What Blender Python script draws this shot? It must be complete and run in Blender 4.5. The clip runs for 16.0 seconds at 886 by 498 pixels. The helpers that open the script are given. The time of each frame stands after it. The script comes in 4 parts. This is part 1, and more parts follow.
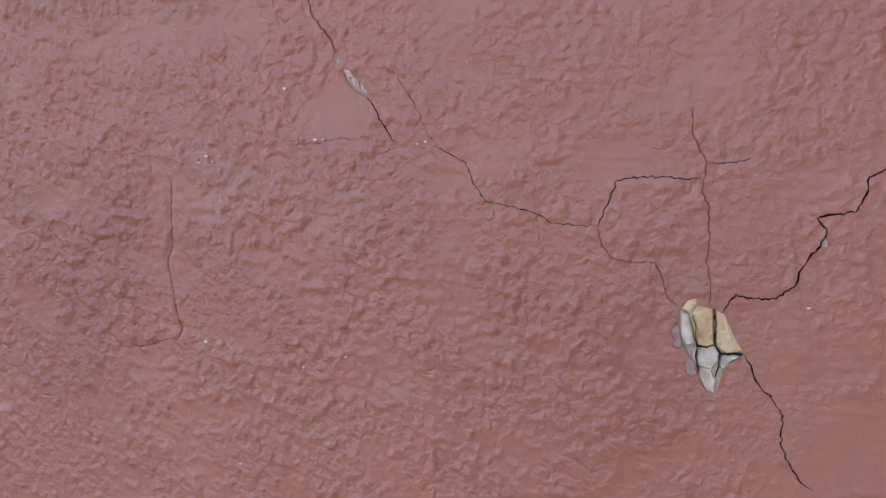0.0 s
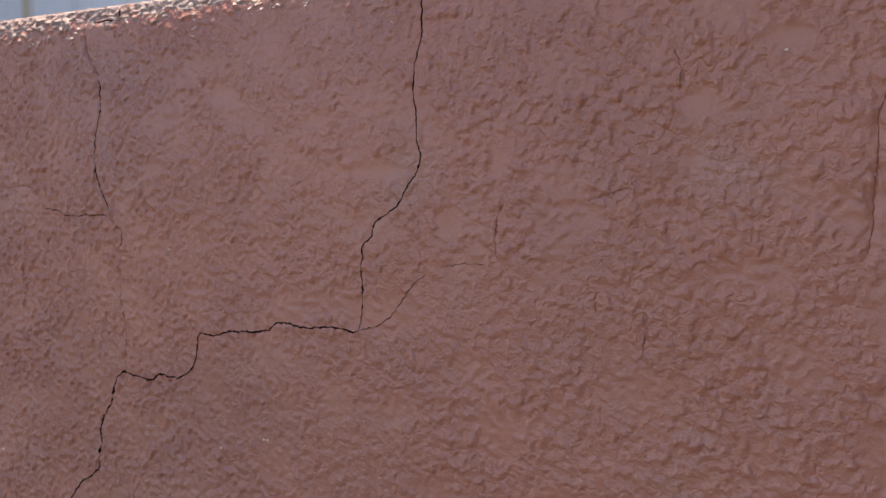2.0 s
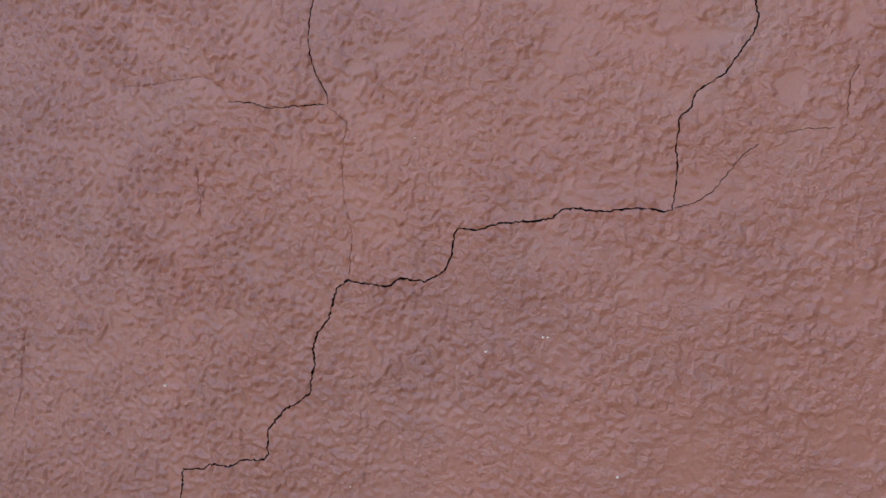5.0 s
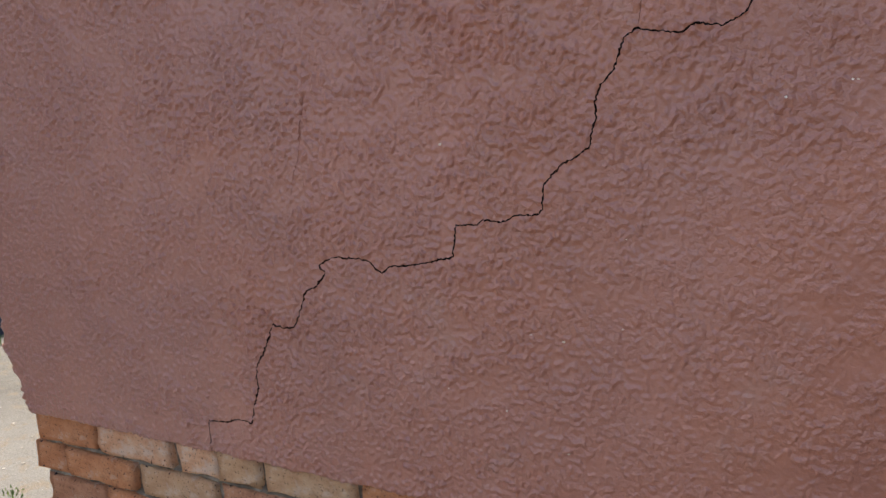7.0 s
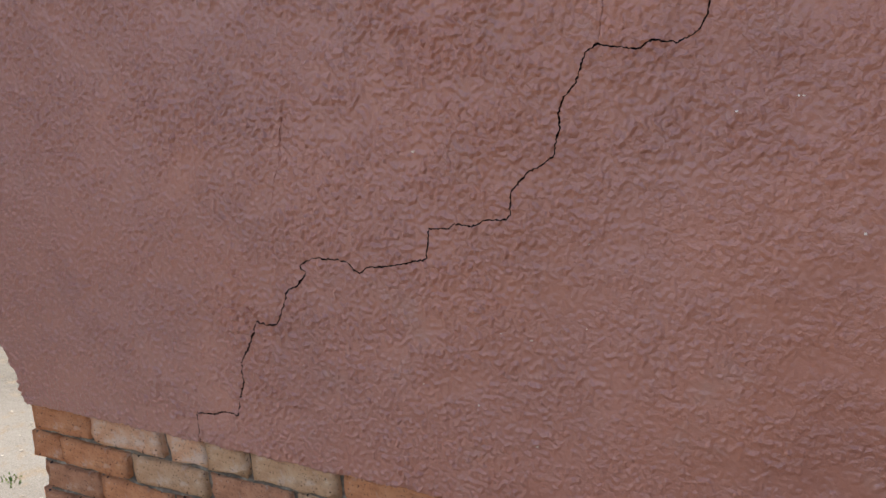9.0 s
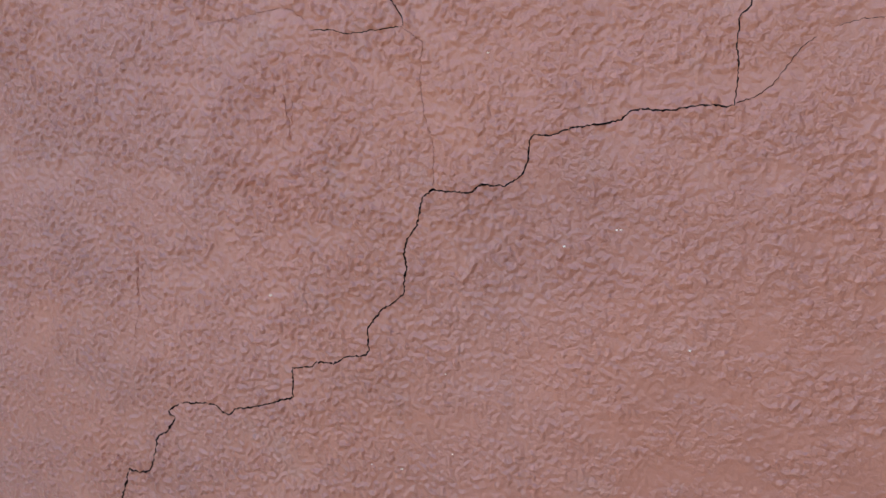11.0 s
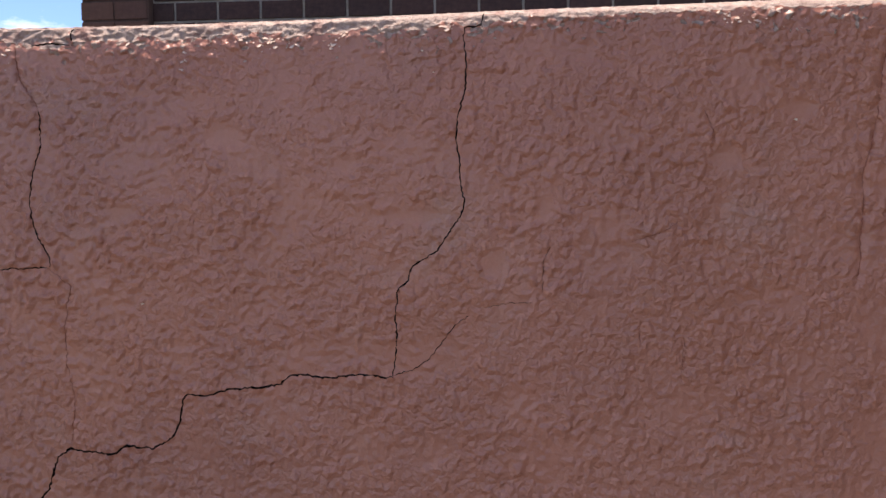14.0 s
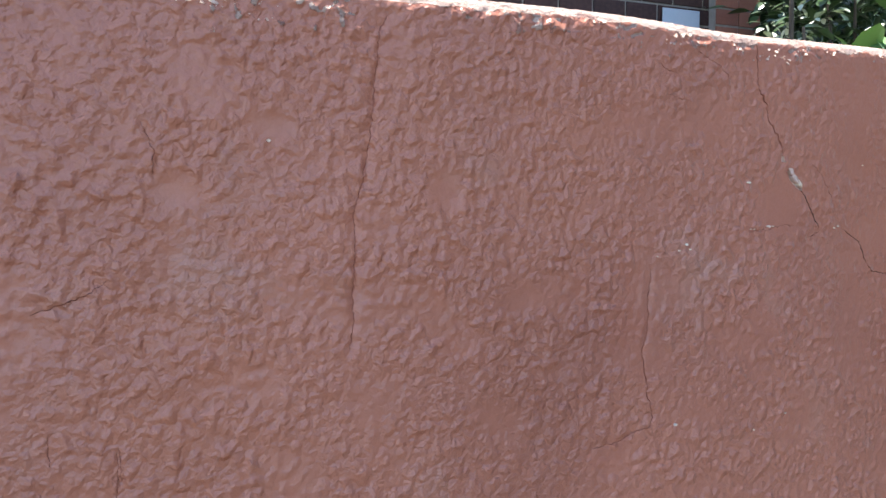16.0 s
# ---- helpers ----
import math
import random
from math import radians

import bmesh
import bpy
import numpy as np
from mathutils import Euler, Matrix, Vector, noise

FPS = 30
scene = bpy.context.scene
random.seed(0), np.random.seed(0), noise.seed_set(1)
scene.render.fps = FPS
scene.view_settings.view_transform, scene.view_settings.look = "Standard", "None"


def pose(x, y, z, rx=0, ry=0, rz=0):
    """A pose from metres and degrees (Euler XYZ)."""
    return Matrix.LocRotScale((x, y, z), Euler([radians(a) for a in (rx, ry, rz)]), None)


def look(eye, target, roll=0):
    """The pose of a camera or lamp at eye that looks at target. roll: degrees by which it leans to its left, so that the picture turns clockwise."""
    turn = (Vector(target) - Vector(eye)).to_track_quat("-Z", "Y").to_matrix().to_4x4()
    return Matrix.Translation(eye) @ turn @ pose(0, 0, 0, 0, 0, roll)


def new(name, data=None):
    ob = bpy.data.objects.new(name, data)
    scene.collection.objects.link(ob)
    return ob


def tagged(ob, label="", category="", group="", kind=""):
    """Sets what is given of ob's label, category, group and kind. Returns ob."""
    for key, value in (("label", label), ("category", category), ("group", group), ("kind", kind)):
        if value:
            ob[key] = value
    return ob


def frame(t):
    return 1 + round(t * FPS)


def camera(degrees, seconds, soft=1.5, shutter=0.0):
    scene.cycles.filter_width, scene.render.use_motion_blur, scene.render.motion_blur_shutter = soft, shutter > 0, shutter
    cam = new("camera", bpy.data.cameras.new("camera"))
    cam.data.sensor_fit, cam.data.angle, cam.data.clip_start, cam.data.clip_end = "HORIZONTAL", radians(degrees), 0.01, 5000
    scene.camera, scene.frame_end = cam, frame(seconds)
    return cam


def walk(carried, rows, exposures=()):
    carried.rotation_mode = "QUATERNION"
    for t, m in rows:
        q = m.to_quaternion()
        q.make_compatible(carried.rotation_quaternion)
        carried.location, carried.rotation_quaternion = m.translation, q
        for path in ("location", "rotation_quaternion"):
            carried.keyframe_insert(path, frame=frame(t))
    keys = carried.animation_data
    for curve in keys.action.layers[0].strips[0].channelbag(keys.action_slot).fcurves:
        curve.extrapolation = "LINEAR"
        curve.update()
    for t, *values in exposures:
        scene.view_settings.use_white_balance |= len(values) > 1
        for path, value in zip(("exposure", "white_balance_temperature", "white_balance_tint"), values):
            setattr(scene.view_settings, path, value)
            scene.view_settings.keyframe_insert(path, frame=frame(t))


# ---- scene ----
cam = camera(55.87, 16.0, soft=1.5)
PATH = [
    (0.0, pose(1.5276, -0.8479, 1.6274, 81.687, 0.132, 15.625)),
    (0.5, pose(1.2515, -0.8481, 1.6434, 80.715, -0.091, 15.414)),
    (1.0, pose(1.0312, -0.9116, 1.6074, 81.137, 0.177, 19.823)),
    (1.5, pose(0.8152, -0.8964, 1.5715, 84.873, 0.957, 26.002)),
    (2.0, pose(0.5998, -0.9149, 1.5834, 85.012, 0.594, 27.336)),
    (2.5, pose(0.4212, -0.9350, 1.5910, 85.821, 0.289, 26.676)),
    (2.8, pose(0.3393, -0.8852, 1.6097, 87.421, 0.678, 23.457)),
    (3.0, pose(0.2879, -0.8865, 1.5989, 88.905, 0.839, 19.119)),
    (3.2, pose(0.2513, -0.8972, 1.6027, 88.729, 1.032, 15.466)),
    (5.3, pose(-0.0233, -1.0971, 1.4399, 81.485, 1.596, 16.018)),
    (5.5, pose(-0.0451, -1.1069, 1.4196, 80.783, 1.417, 17.782)),
    (6.0, pose(-0.1063, -1.1527, 1.3878, 80.189, 1.256, 21.352)),
    (6.5, pose(-0.1526, -1.1637, 1.3821, 77.633, 2.426, 23.839)),
    (7.0, pose(-0.1839, -1.1954, 1.3280, 73.646, 2.701, 24.600)),
    (7.5, pose(-0.1779, -1.2089, 1.3109, 72.288, 2.793, 24.945)),
    (8.0, pose(-0.1547, -1.2131, 1.3274, 71.719, 2.613, 25.066)),
    (8.2, pose(-0.1442, -1.2190, 1.3355, 71.714, 2.456, 25.178)),
    (10.3, pose(-0.0902, -1.2179, 1.4489, 74.169, 5.355, 20.721)),
    (10.5, pose(-0.0782, -1.2129, 1.4594, 74.186, 5.512, 19.412)),
    (11.0, pose(-0.0280, -1.1968, 1.5013, 76.033, 5.687, 17.232)),
    (11.5, pose(0.0080, -1.1847, 1.5194, 77.187, 4.912, 12.841)),
    (12.0, pose(0.0325, -1.1748, 1.5442, 77.411, 3.806, 9.791)),
    (12.5, pose(0.0609, -1.1567, 1.5713, 79.484, 2.199, 7.166)),
    (13.0, pose(0.0940, -1.1317, 1.5945, 84.337, 1.184, 5.953)),
    (13.5, pose(0.1317, -1.1134, 1.6165, 85.681, 1.081, 4.471)),
    (14.0, pose(0.1295, -1.0834, 1.6023, 87.105, 0.792, 3.202)),
    (14.5, pose(0.1754, -1.0046, 1.6190, 86.932, 0.778, 2.678)),
    (15.0, pose(0.2750, -0.8978, 1.6198, 87.215, -0.175, 0.680)),
    (15.5, pose(0.2658, -0.8105, 1.6383, 86.739, -1.315, -13.178)),
    (16.0, pose(0.3340, -0.7853, 1.6511, 86.538, 0.257, -24.753)),
]
EXPOSURES = [(0.0, 2.25, 6850, 13), (1.0, 2.42, 6810, 11), (1.5, 2.35, 6850, 12), (2.0, 1.67, 7210, 15), (2.5, 1.18, 7260, 18), (2.8, 1.11, 7300, 18),
             (3.0, 1.12, 7300, 18), (3.2, 1.12, 7300, 18), (5.3, 2.26, 6850, 12), (6.5, 2.25, 6850, 12), (7.0, 1.81, 7300, 12), (7.5, 1.83, 7390, 14),
             (8.2, 1.79, 7480, 14), (10.3, 2.38, 6810, 10), (12.0, 2.56, 6810, 10), (12.5, 2.53, 6810, 10), (13.0, 2.36, 6810, 11), (13.5, 1.72, 7210, 14),
             (14.0, 1.42, 7260, 17), (14.5, 1.53, 7260, 16), (15.0, 1.62, 7260, 14), (15.5, 2.18, 6640, 9), (16.0, 2.2, 6510, 7)]
walk(cam, PATH, EXPOSURES)

# ---- light: high sun a little behind the wall, open sky ----
SUN_EL, SUN_X, SUN_Y = 83.0, -0.50, 0.866
world = bpy.data.worlds.new("sky")
scene.world = world
world.use_nodes = True
wn, wl = world.node_tree.nodes, world.node_tree.links
sky = wn.new("ShaderNodeTexSky")
sky.sky_type = "NISHITA"
sky.sun_disc = False
sky.sun_elevation = radians(SUN_EL)
sky.sun_rotation = math.atan2(SUN_X, SUN_Y)
sky.altitude, sky.air_density, sky.dust_density, sky.ozone_density = 1700, 0.68, 0.08, 1.9
# thin fair-weather clouds, cover raised out of view to whiten the sky's light
wtc = wn.new("ShaderNodeTexCoord")
wmap = wn.new("ShaderNodeMapping")
wmap.inputs["Location"].default_value = (8.4, 4.6, 2.0)
wmap.inputs["Scale"].default_value = (2.2, 2.2, 6.0)
wno = wn.new("ShaderNodeTexNoise")
wno.inputs["Scale"].default_value = 2.3
wno.inputs["Detail"].default_value = 7
wno.inputs["Roughness"].default_value = 0.62
wra = wn.new("ShaderNodeValToRGB")
wra.color_ramp.elements[0].position = 0.49
wra.color_ramp.elements[1].position = 0.74
wmx = wn.new("ShaderNodeMixRGB")
wmx.inputs[2].default_value = (5.5, 5.8, 6.2, 1)
wl.new(wtc.outputs["Generated"], wmap.inputs[0])
wl.new(wmap.outputs[0], wno.inputs["Vector"])
wl.new(wno.outputs["Fac"], wra.inputs[0])
wl.new(wra.outputs[0], wmx.inputs[0])
deep = wn.new("ShaderNodeHueSaturation")
deep.inputs["Saturation"].default_value = 1.10
deep.inputs["Value"].default_value = 0.80
wl.new(sky.outputs[0], deep.inputs["Color"])
wl.new(deep.outputs[0], wmx.inputs[1])
wl.new(wmx.outputs[0], wn["Background"].inputs[0])
wn["Background"].inputs[1].default_value = 0.15

sun_data = bpy.data.lights.new("sun", "SUN")
sun_data.energy, sun_data.angle, sun_data.color = 3.5, radians(0.53), (1.0, 0.965, 0.91)
sun = new("sun", sun_data)
ce, se = math.cos(radians(SUN_EL)), math.sin(radians(SUN_EL))
sun.matrix_world = look((SUN_X * ce * 20, SUN_Y * ce * 20, se * 20), (0, 0, 0))

# ---- materials ----


def rgb(r, g, b):
    return (r, g, b, 1)


class Mat:
    """A node material with a Principled shader and short calls for the nodes used here."""

    def __init__(self, name, rough=0.8, metallic=0.0, specular=0.4):
        self.m = bpy.data.materials.new(name)
        self.m.use_nodes = True
        self.n, self.l = self.m.node_tree.nodes, self.m.node_tree.links
        self.p = self.n["Principled BSDF"]
        self.p.inputs["Roughness"].default_value = rough
        self.p.inputs["Metallic"].default_value = metallic
        self.p.inputs["Specular IOR Level"].default_value = specular
        self.obj = self.n.new("ShaderNodeTexCoord").outputs["Object"]

    def stretch(self, sx, sy, sz):
        mp = self.n.new("ShaderNodeMapping")
        mp.inputs["Scale"].default_value = (sx, sy, sz)
        self.l.new(self.obj, mp.inputs[0])
        return mp.outputs[0]

    def noise(self, scale, detail=4, rough=0.55, vec=None, distort=0.0):
        t = self.n.new("ShaderNodeTexNoise")
        t.inputs["Scale"].default_value, t.inputs["Detail"].default_value = scale, detail
        t.inputs["Roughness"].default_value, t.inputs["Distortion"].default_value = rough, distort
        self.l.new(vec or self.obj, t.inputs["Vector"])
        return t.outputs["Fac"]

    def voronoi(self, scale, vec=None, feature="F1"):
        t = self.n.new("ShaderNodeTexVoronoi")
        t.feature = feature
        t.inputs["Scale"].default_value = scale
        self.l.new(vec or self.obj, t.inputs["Vector"])
        return t.outputs["Distance"]

    def ramp(self, src, stops):
        r = self.n.new("ShaderNodeValToRGB")
        e = r.color_ramp.elements
        e[0].position, e[0].color = stops[0]
        e[1].position, e[1].color = stops[-1]
        for pos, col in stops[1:-1]:
            x = e.new(pos)
            x.color = col
        self.l.new(src, r.inputs[0])
        return r.outputs[0]

    def mask(self, src, lo, hi):
        return self.ramp(src, [(lo, rgb(0, 0, 0)), (hi, rgb(1, 1, 1))])

    def mix(self, fac, a, b, mode="MIX"):
        x = self.n.new("ShaderNodeMixRGB")
        x.blend_type = mode
        for i, v in ((0, fac), (1, a), (2, b)):
            if isinstance(v, (int, float, tuple)):
                x.inputs[i].default_value = v
            else:
                self.l.new(v, x.inputs[i])
        return x.outputs[0]

    def calc(self, op, a, b):
        x = self.n.new("ShaderNodeMath")
        x.operation = op
        for i, v in ((0, a), (1, b)):
            if isinstance(v, (int, float)):
                x.inputs[i].default_value = v
            else:
                self.l.new(v, x.inputs[i])
        return x.outputs[0]

    def attr(self, name):
        a = self.n.new("ShaderNodeAttribute")
        a.attribute_name = name
        return a.outputs["Fac"]

    def rand(self):
        return self.n.new("ShaderNodeObjectInfo").outputs["Random"]

    def island(self):
        return self.n.new("ShaderNodeNewGeometry").outputs["Random Per Island"]

    def color(self, src):
        if isinstance(src, tuple):
            self.p.inputs["Base Color"].default_value = src
        else:
            self.l.new(src, self.p.inputs["Base Color"])
        return self

    def rough(self, src):
        self.l.new(src, self.p.inputs["Roughness"])
        return self

    def bump(self, height, dist, strength=1.0):
        b = self.n.new("ShaderNodeBump")
        b.inputs["Distance"].default_value, b.inputs["Strength"].default_value = dist, strength
        self.l.new(height, b.inputs["Height"])
        old = self.p.inputs["Normal"].links
        if old:
            self.l.new(old[0].from_socket, b.inputs["Normal"])
        self.l.new(b.outputs[0], self.p.inputs["Normal"])
        return self


def mat_plaster():
    k = Mat("painted_plaster", 0.5, specular=0.6)
    big = k.noise(2.2, 5, 0.6)
    base = k.ramp(big, [(0.34, rgb(0.345, 0.122, 0.075)), (0.5, rgb(0.422, 0.156, 0.095)), (0.66, rgb(0.466, 0.178, 0.109))])
    base = k.mix(k.calc("MULTIPLY", k.mask(k.noise(1.5, 4, 0.55), 0.48, 0.66), 0.5), base, rgb(0.43, 0.156, 0.084))
    # faded chalky bloom and rust-red scuffs
    bloom = k.mask(k.noise(5.5, 6, 0.65), 0.56, 0.74)
    base = k.mix(k.calc("MULTIPLY", bloom, 0.65), base, rgb(0.415, 0.220, 0.160))
    scuff = k.mask(k.noise(6, 7, 0.7, k.stretch(1.0, 1.0, 0.6)), 0.58, 0.75)
    base = k.mix(k.calc("MULTIPLY", scuff, 0.7), base, rgb(0.385, 0.116, 0.062))
    # rain dirt running down
    runs = k.mask(k.noise(16, 4, 0.6, k.stretch(1.0, 1.0, 0.12)), 0.56, 0.78)
    base = k.mix(k.calc("MULTIPLY", runs, 0.22), base, rgb(0.25, 0.115, 0.09))
    # mauve tint painting cool sky light, stronger towards the wall's open end
    xyz = k.n.new("ShaderNodeSeparateXYZ")
    k.l.new(k.obj, xyz.inputs[0])
    sky_tint = k.calc("ADD", k.calc("MULTIPLY", xyz.outputs[0], -0.22), k.noise(1.9, 6, 0.62))
    base = k.mix(k.calc("MULTIPLY", k.mask(sky_tint, 0.50, 0.84), 0.5), base, rgb(0.352, 0.166, 0.128))
    grain = k.noise(260, 3, 0.6)
    base = k.mix(0.07, base, k.ramp(grain, [(0.3, rgb(0.12, 0.06, 0.05)), (0.7, rgb(0.5, 0.28, 0.25))]))
    # bare cement where the paint has come away
    wear = k.attr("wear")
    cem = k.ramp(k.noise(70, 6, 0.7), [(0.3, rgb(0.30, 0.185, 0.145)), (0.5, rgb(0.42, 0.288, 0.232)), (0.72, rgb(0.53, 0.40, 0.33))])
    cem = k.mix(k.mask(k.noise(28, 5, 0.6), 0.54, 0.66), cem, rgb(0.33, 0.17, 0.13))
    ragged = k.calc("ADD", wear, k.calc("ADD", k.calc("MULTIPLY", k.noise(120, 7, 0.72), 1.6), k.calc("MULTIPLY", k.noise(26, 3, 0.5), 0.9)))
    bare = k.mask(k.calc("MULTIPLY", ragged, 0.4), 0.66, 0.69)
    k.color(k.mix(bare, base, cem))
    k.rough(k.calc("ADD", k.calc("MULTIPLY", bare, 0.35), k.calc("ADD", k.calc("MULTIPLY", big, 0.2), 0.28)))
    # small soft daubs with a finer brushed grain over them
    lumps = k.attr("lumps")
    k.bump(k.calc("MULTIPLY", lumps, k.mask(k.noise(95, 2, 0.5, None, 0.3), 0.38, 0.64)), 0.0014, 1.0)
    k.bump(k.calc("MULTIPLY", lumps, k.noise(200, 2, 0.5)), 0.0014, 1.0)
    k.bump(k.calc("MULTIPLY", bare, k.noise(320, 4, 0.7)), 0.0022, 1.0)
    k.bump(k.noise(420, 2, 0.5), 0.0003, 0.8)
    return k.m


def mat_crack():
    # dirt taken down to near-black, painting the shade inside a crack
    k = Mat("crack_dirt_shade", 0.95, specular=0.1)
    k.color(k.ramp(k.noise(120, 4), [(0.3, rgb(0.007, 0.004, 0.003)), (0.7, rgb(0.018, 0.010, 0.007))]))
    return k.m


def mat_brick(name, dark, mid, pale, chalk=0.2):
    """Old kiln-burnt stock brick: blotched body, iron specks, lime wash by the amount of chalk."""
    k = Mat(name, 0.9, specular=0.2)
    base = k.ramp(k.noise(17, 7, 0.7), [(0.32, dark), (0.5, mid), (0.68, pale)])
    base = k.mix(k.calc("MULTIPLY", k.rand(), 0.3), base, dark)
    soot = k.mask(k.noise(7, 5, 0.7), 0.54, 0.70)
    base = k.mix(k.calc("MULTIPLY", soot, 0.45), base, rgb(0.13, 0.085, 0.06))
    wash = k.mask(k.noise(22, 7, 0.75), 0.60 - 0.22 * chalk, 0.66 - 0.16 * chalk)
    base = k.mix(k.calc("MULTIPLY", wash, 0.25 + 0.5 * chalk), base, rgb(0.64, 0.50, 0.40))
    base = k.mix(k.mask(k.noise(120, 2, 0.5), 0.66, 0.69), base, rgb(0.04, 0.024, 0.018))
    base = k.mix(k.mask(k.noise(260, 2, 0.5), 0.66, 0.70), base, rgb(0.07, 0.04, 0.03))
    k.color(base)
    k.bump(k.noise(50, 6, 0.7), 0.010, 0.9)
    k.bump(k.noise(260, 3), 0.0012, 0.6)
    return k.m


def mat_plain(name, stops, scale, rough=0.85, bump=0.0, bscale=60, specular=0.3, vec=None):
    k = Mat(name, rough, specular=specular)
    k.color(k.ramp(k.noise(scale, 6, 0.62, k.stretch(*vec) if vec else None), stops))
    if bump:
        k.bump(k.noise(bscale, 5, 0.6), bump, 0.7)
    return k.m


def mat_ground():
    k = Mat("sandy_ground", 0.95, specular=0.2)
    base = k.ramp(k.noise(0.9, 8, 0.62), [(0.3, rgb(0.080, 0.076, 0.070)), (0.5, rgb(0.140, 0.134, 0.125)), (0.7, rgb(0.190, 0.184, 0.173))])
    base = k.mix(k.mask(k.noise(13, 6, 0.7), 0.52, 0.66), base, rgb(0.17, 0.135, 0.098))
    base = k.mix(0.3, base, k.ramp(k.noise(220, 3), [(0.35, rgb(0.07, 0.064, 0.056)), (0.65, rgb(0.26, 0.245, 0.225))]))
    # earth before the wall, unseen, darkened to cut bounced light; sand at its end
    xyz = k.n.new("ShaderNodeSeparateXYZ")
    k.l.new(k.obj, xyz.inputs[0])
    along = k.calc("ADD", k.calc("MULTIPLY", xyz.outputs[0], 0.5), k.calc("MULTIPLY", k.noise(3, 4), 0.4))
    before = k.calc("ADD", k.calc("MULTIPLY", xyz.outputs[1], -0.5), 0.5)
    bed = k.calc("MULTIPLY", k.mask(k.calc("ADD", along, 1.0), 0.45, 0.60), k.mask(before, 0.45, 0.52))
    base = k.mix(bed, base, k.ramp(k.noise(14, 6, 0.6), [(0.3, rgb(0.048, 0.042, 0.036)), (0.7, rgb(0.10, 0.09, 0.078))]))
    k.color(base)
    k.bump(k.noise(24, 7, 0.65), 0.035, 0.8)
    k.bump(k.noise(150, 4), 0.004, 0.6)
    return k.m


def mat_face_brick(name, stops):
    k = Mat(name, 0.6, specular=0.2)
    base = k.ramp(k.rand(), stops)
    base = k.mix(0.3, base, k.ramp(k.noise(40, 5, 0.65), [(0.3, rgb(0.02, 0.014, 0.014)), (0.7, rgb(0.16, 0.09, 0.07))]))
    k.color(base)
    k.bump(k.noise(90, 4), 0.002, 0.5)
    return k.m


def mat_white_wall():
    k = Mat("weathered_pale_wall", 0.75, specular=0.3)
    base = k.ramp(k.noise(1.6, 6, 0.6, k.stretch(1, 1, 0.35)), [(0.3, rgb(0.50, 0.52, 0.53)), (0.7, rgb(0.66, 0.67, 0.67))])
    grey = k.mask(k.noise(5, 5, 0.6, k.stretch(1, 1, 0.05)), 0.52, 0.75)
    base = k.mix(k.calc("MULTIPLY", grey, 0.5), base, rgb(0.40, 0.40, 0.39))
    rust = k.mask(k.noise(2.6, 3, 0.5, k.stretch(1, 1, 0.03)), 0.60, 0.66)
    base = k.mix(k.calc("MULTIPLY", rust, 0.8), base, rgb(0.40, 0.31, 0.19))
    k.color(base)
    k.bump(k.noise(30, 5), 0.004, 0.5)
    return k.m


def mat_leaf(name, a, b, rough=0.42):
    k = Mat(name, rough, specular=0.5)
    k.color(k.ramp(k.island(), [(0.0, a), (1.0, b)]))
    k.p.inputs["Transmission Weight"].default_value = 0.0
    k.p.inputs["Subsurface Weight"].default_value = 0.0
    k.bump(k.noise(60, 3), 0.002, 0.4)
    return k.m


PLASTER = mat_plaster()
CRACK_DIRT_SHADE = mat_crack()
BRICK_ORANGE = mat_brick("orange_stock_brick", rgb(0.38, 0.135, 0.058), rgb(0.57, 0.235, 0.105), rgb(0.66, 0.31, 0.155))
BRICK_BROWN = mat_brick("brown_stock_brick", rgb(0.28, 0.115, 0.06), rgb(0.47, 0.21, 0.11), rgb(0.56, 0.29, 0.165))
BRICK_BUFF = mat_brick("buff_stock_brick", rgb(0.40, 0.20, 0.10), rgb(0.58, 0.335, 0.18), rgb(0.66, 0.43, 0.26), 0.3)
BRICK_PALE = mat_brick("lime_washed_stock_brick", rgb(0.50, 0.21, 0.10), rgb(0.68, 0.37, 0.21), rgb(0.75, 0.50, 0.33), 0.5)
MORTAR = mat_plain("grey_mortar", [(0.3, rgb(0.07, 0.048, 0.032)), (0.52, rgb(0.17, 0.128, 0.09)), (0.72, rgb(0.42, 0.33, 0.245))], 30, 0.95, 0.004, 60)
RAW = mat_plain("raw_cement_render", [(0.3, rgb(0.44, 0.28, 0.22)), (0.5, rgb(0.64, 0.45, 0.36)), (0.72, rgb(0.76, 0.60, 0.50))], 60, 0.95, 0.003, 120)
OCHRE = mat_plain("ochre_brick_chunk", [(0.3, rgb(0.58, 0.33, 0.16)), (0.5, rgb(0.78, 0.50, 0.27)), (0.72, rgb(0.84, 0.64, 0.43))], 35, 0.92, 0.008, 90)
PALE = mat_plain("pale_lime_chunk", [(0.3, rgb(0.56, 0.41, 0.30)), (0.5, rgb(0.80, 0.65, 0.50)), (0.72, rgb(0.86, 0.76, 0.64))], 40, 0.92, 0.008, 100)
GROUND = mat_ground()
DULL = mat_plain("dull_grey_brown_render", [(0.3, rgb(0.22, 0.19, 0.165)), (0.7, rgb(0.30, 0.265, 0.235))], 3, 0.9, 0.003, 30)
DARK_BRICK = mat_face_brick("dark_brown_face_brick", [(0.0, rgb(0.028, 0.013, 0.013)), (0.5, rgb(0.040, 0.018, 0.017)), (1.0, rgb(0.058, 0.024, 0.021))])
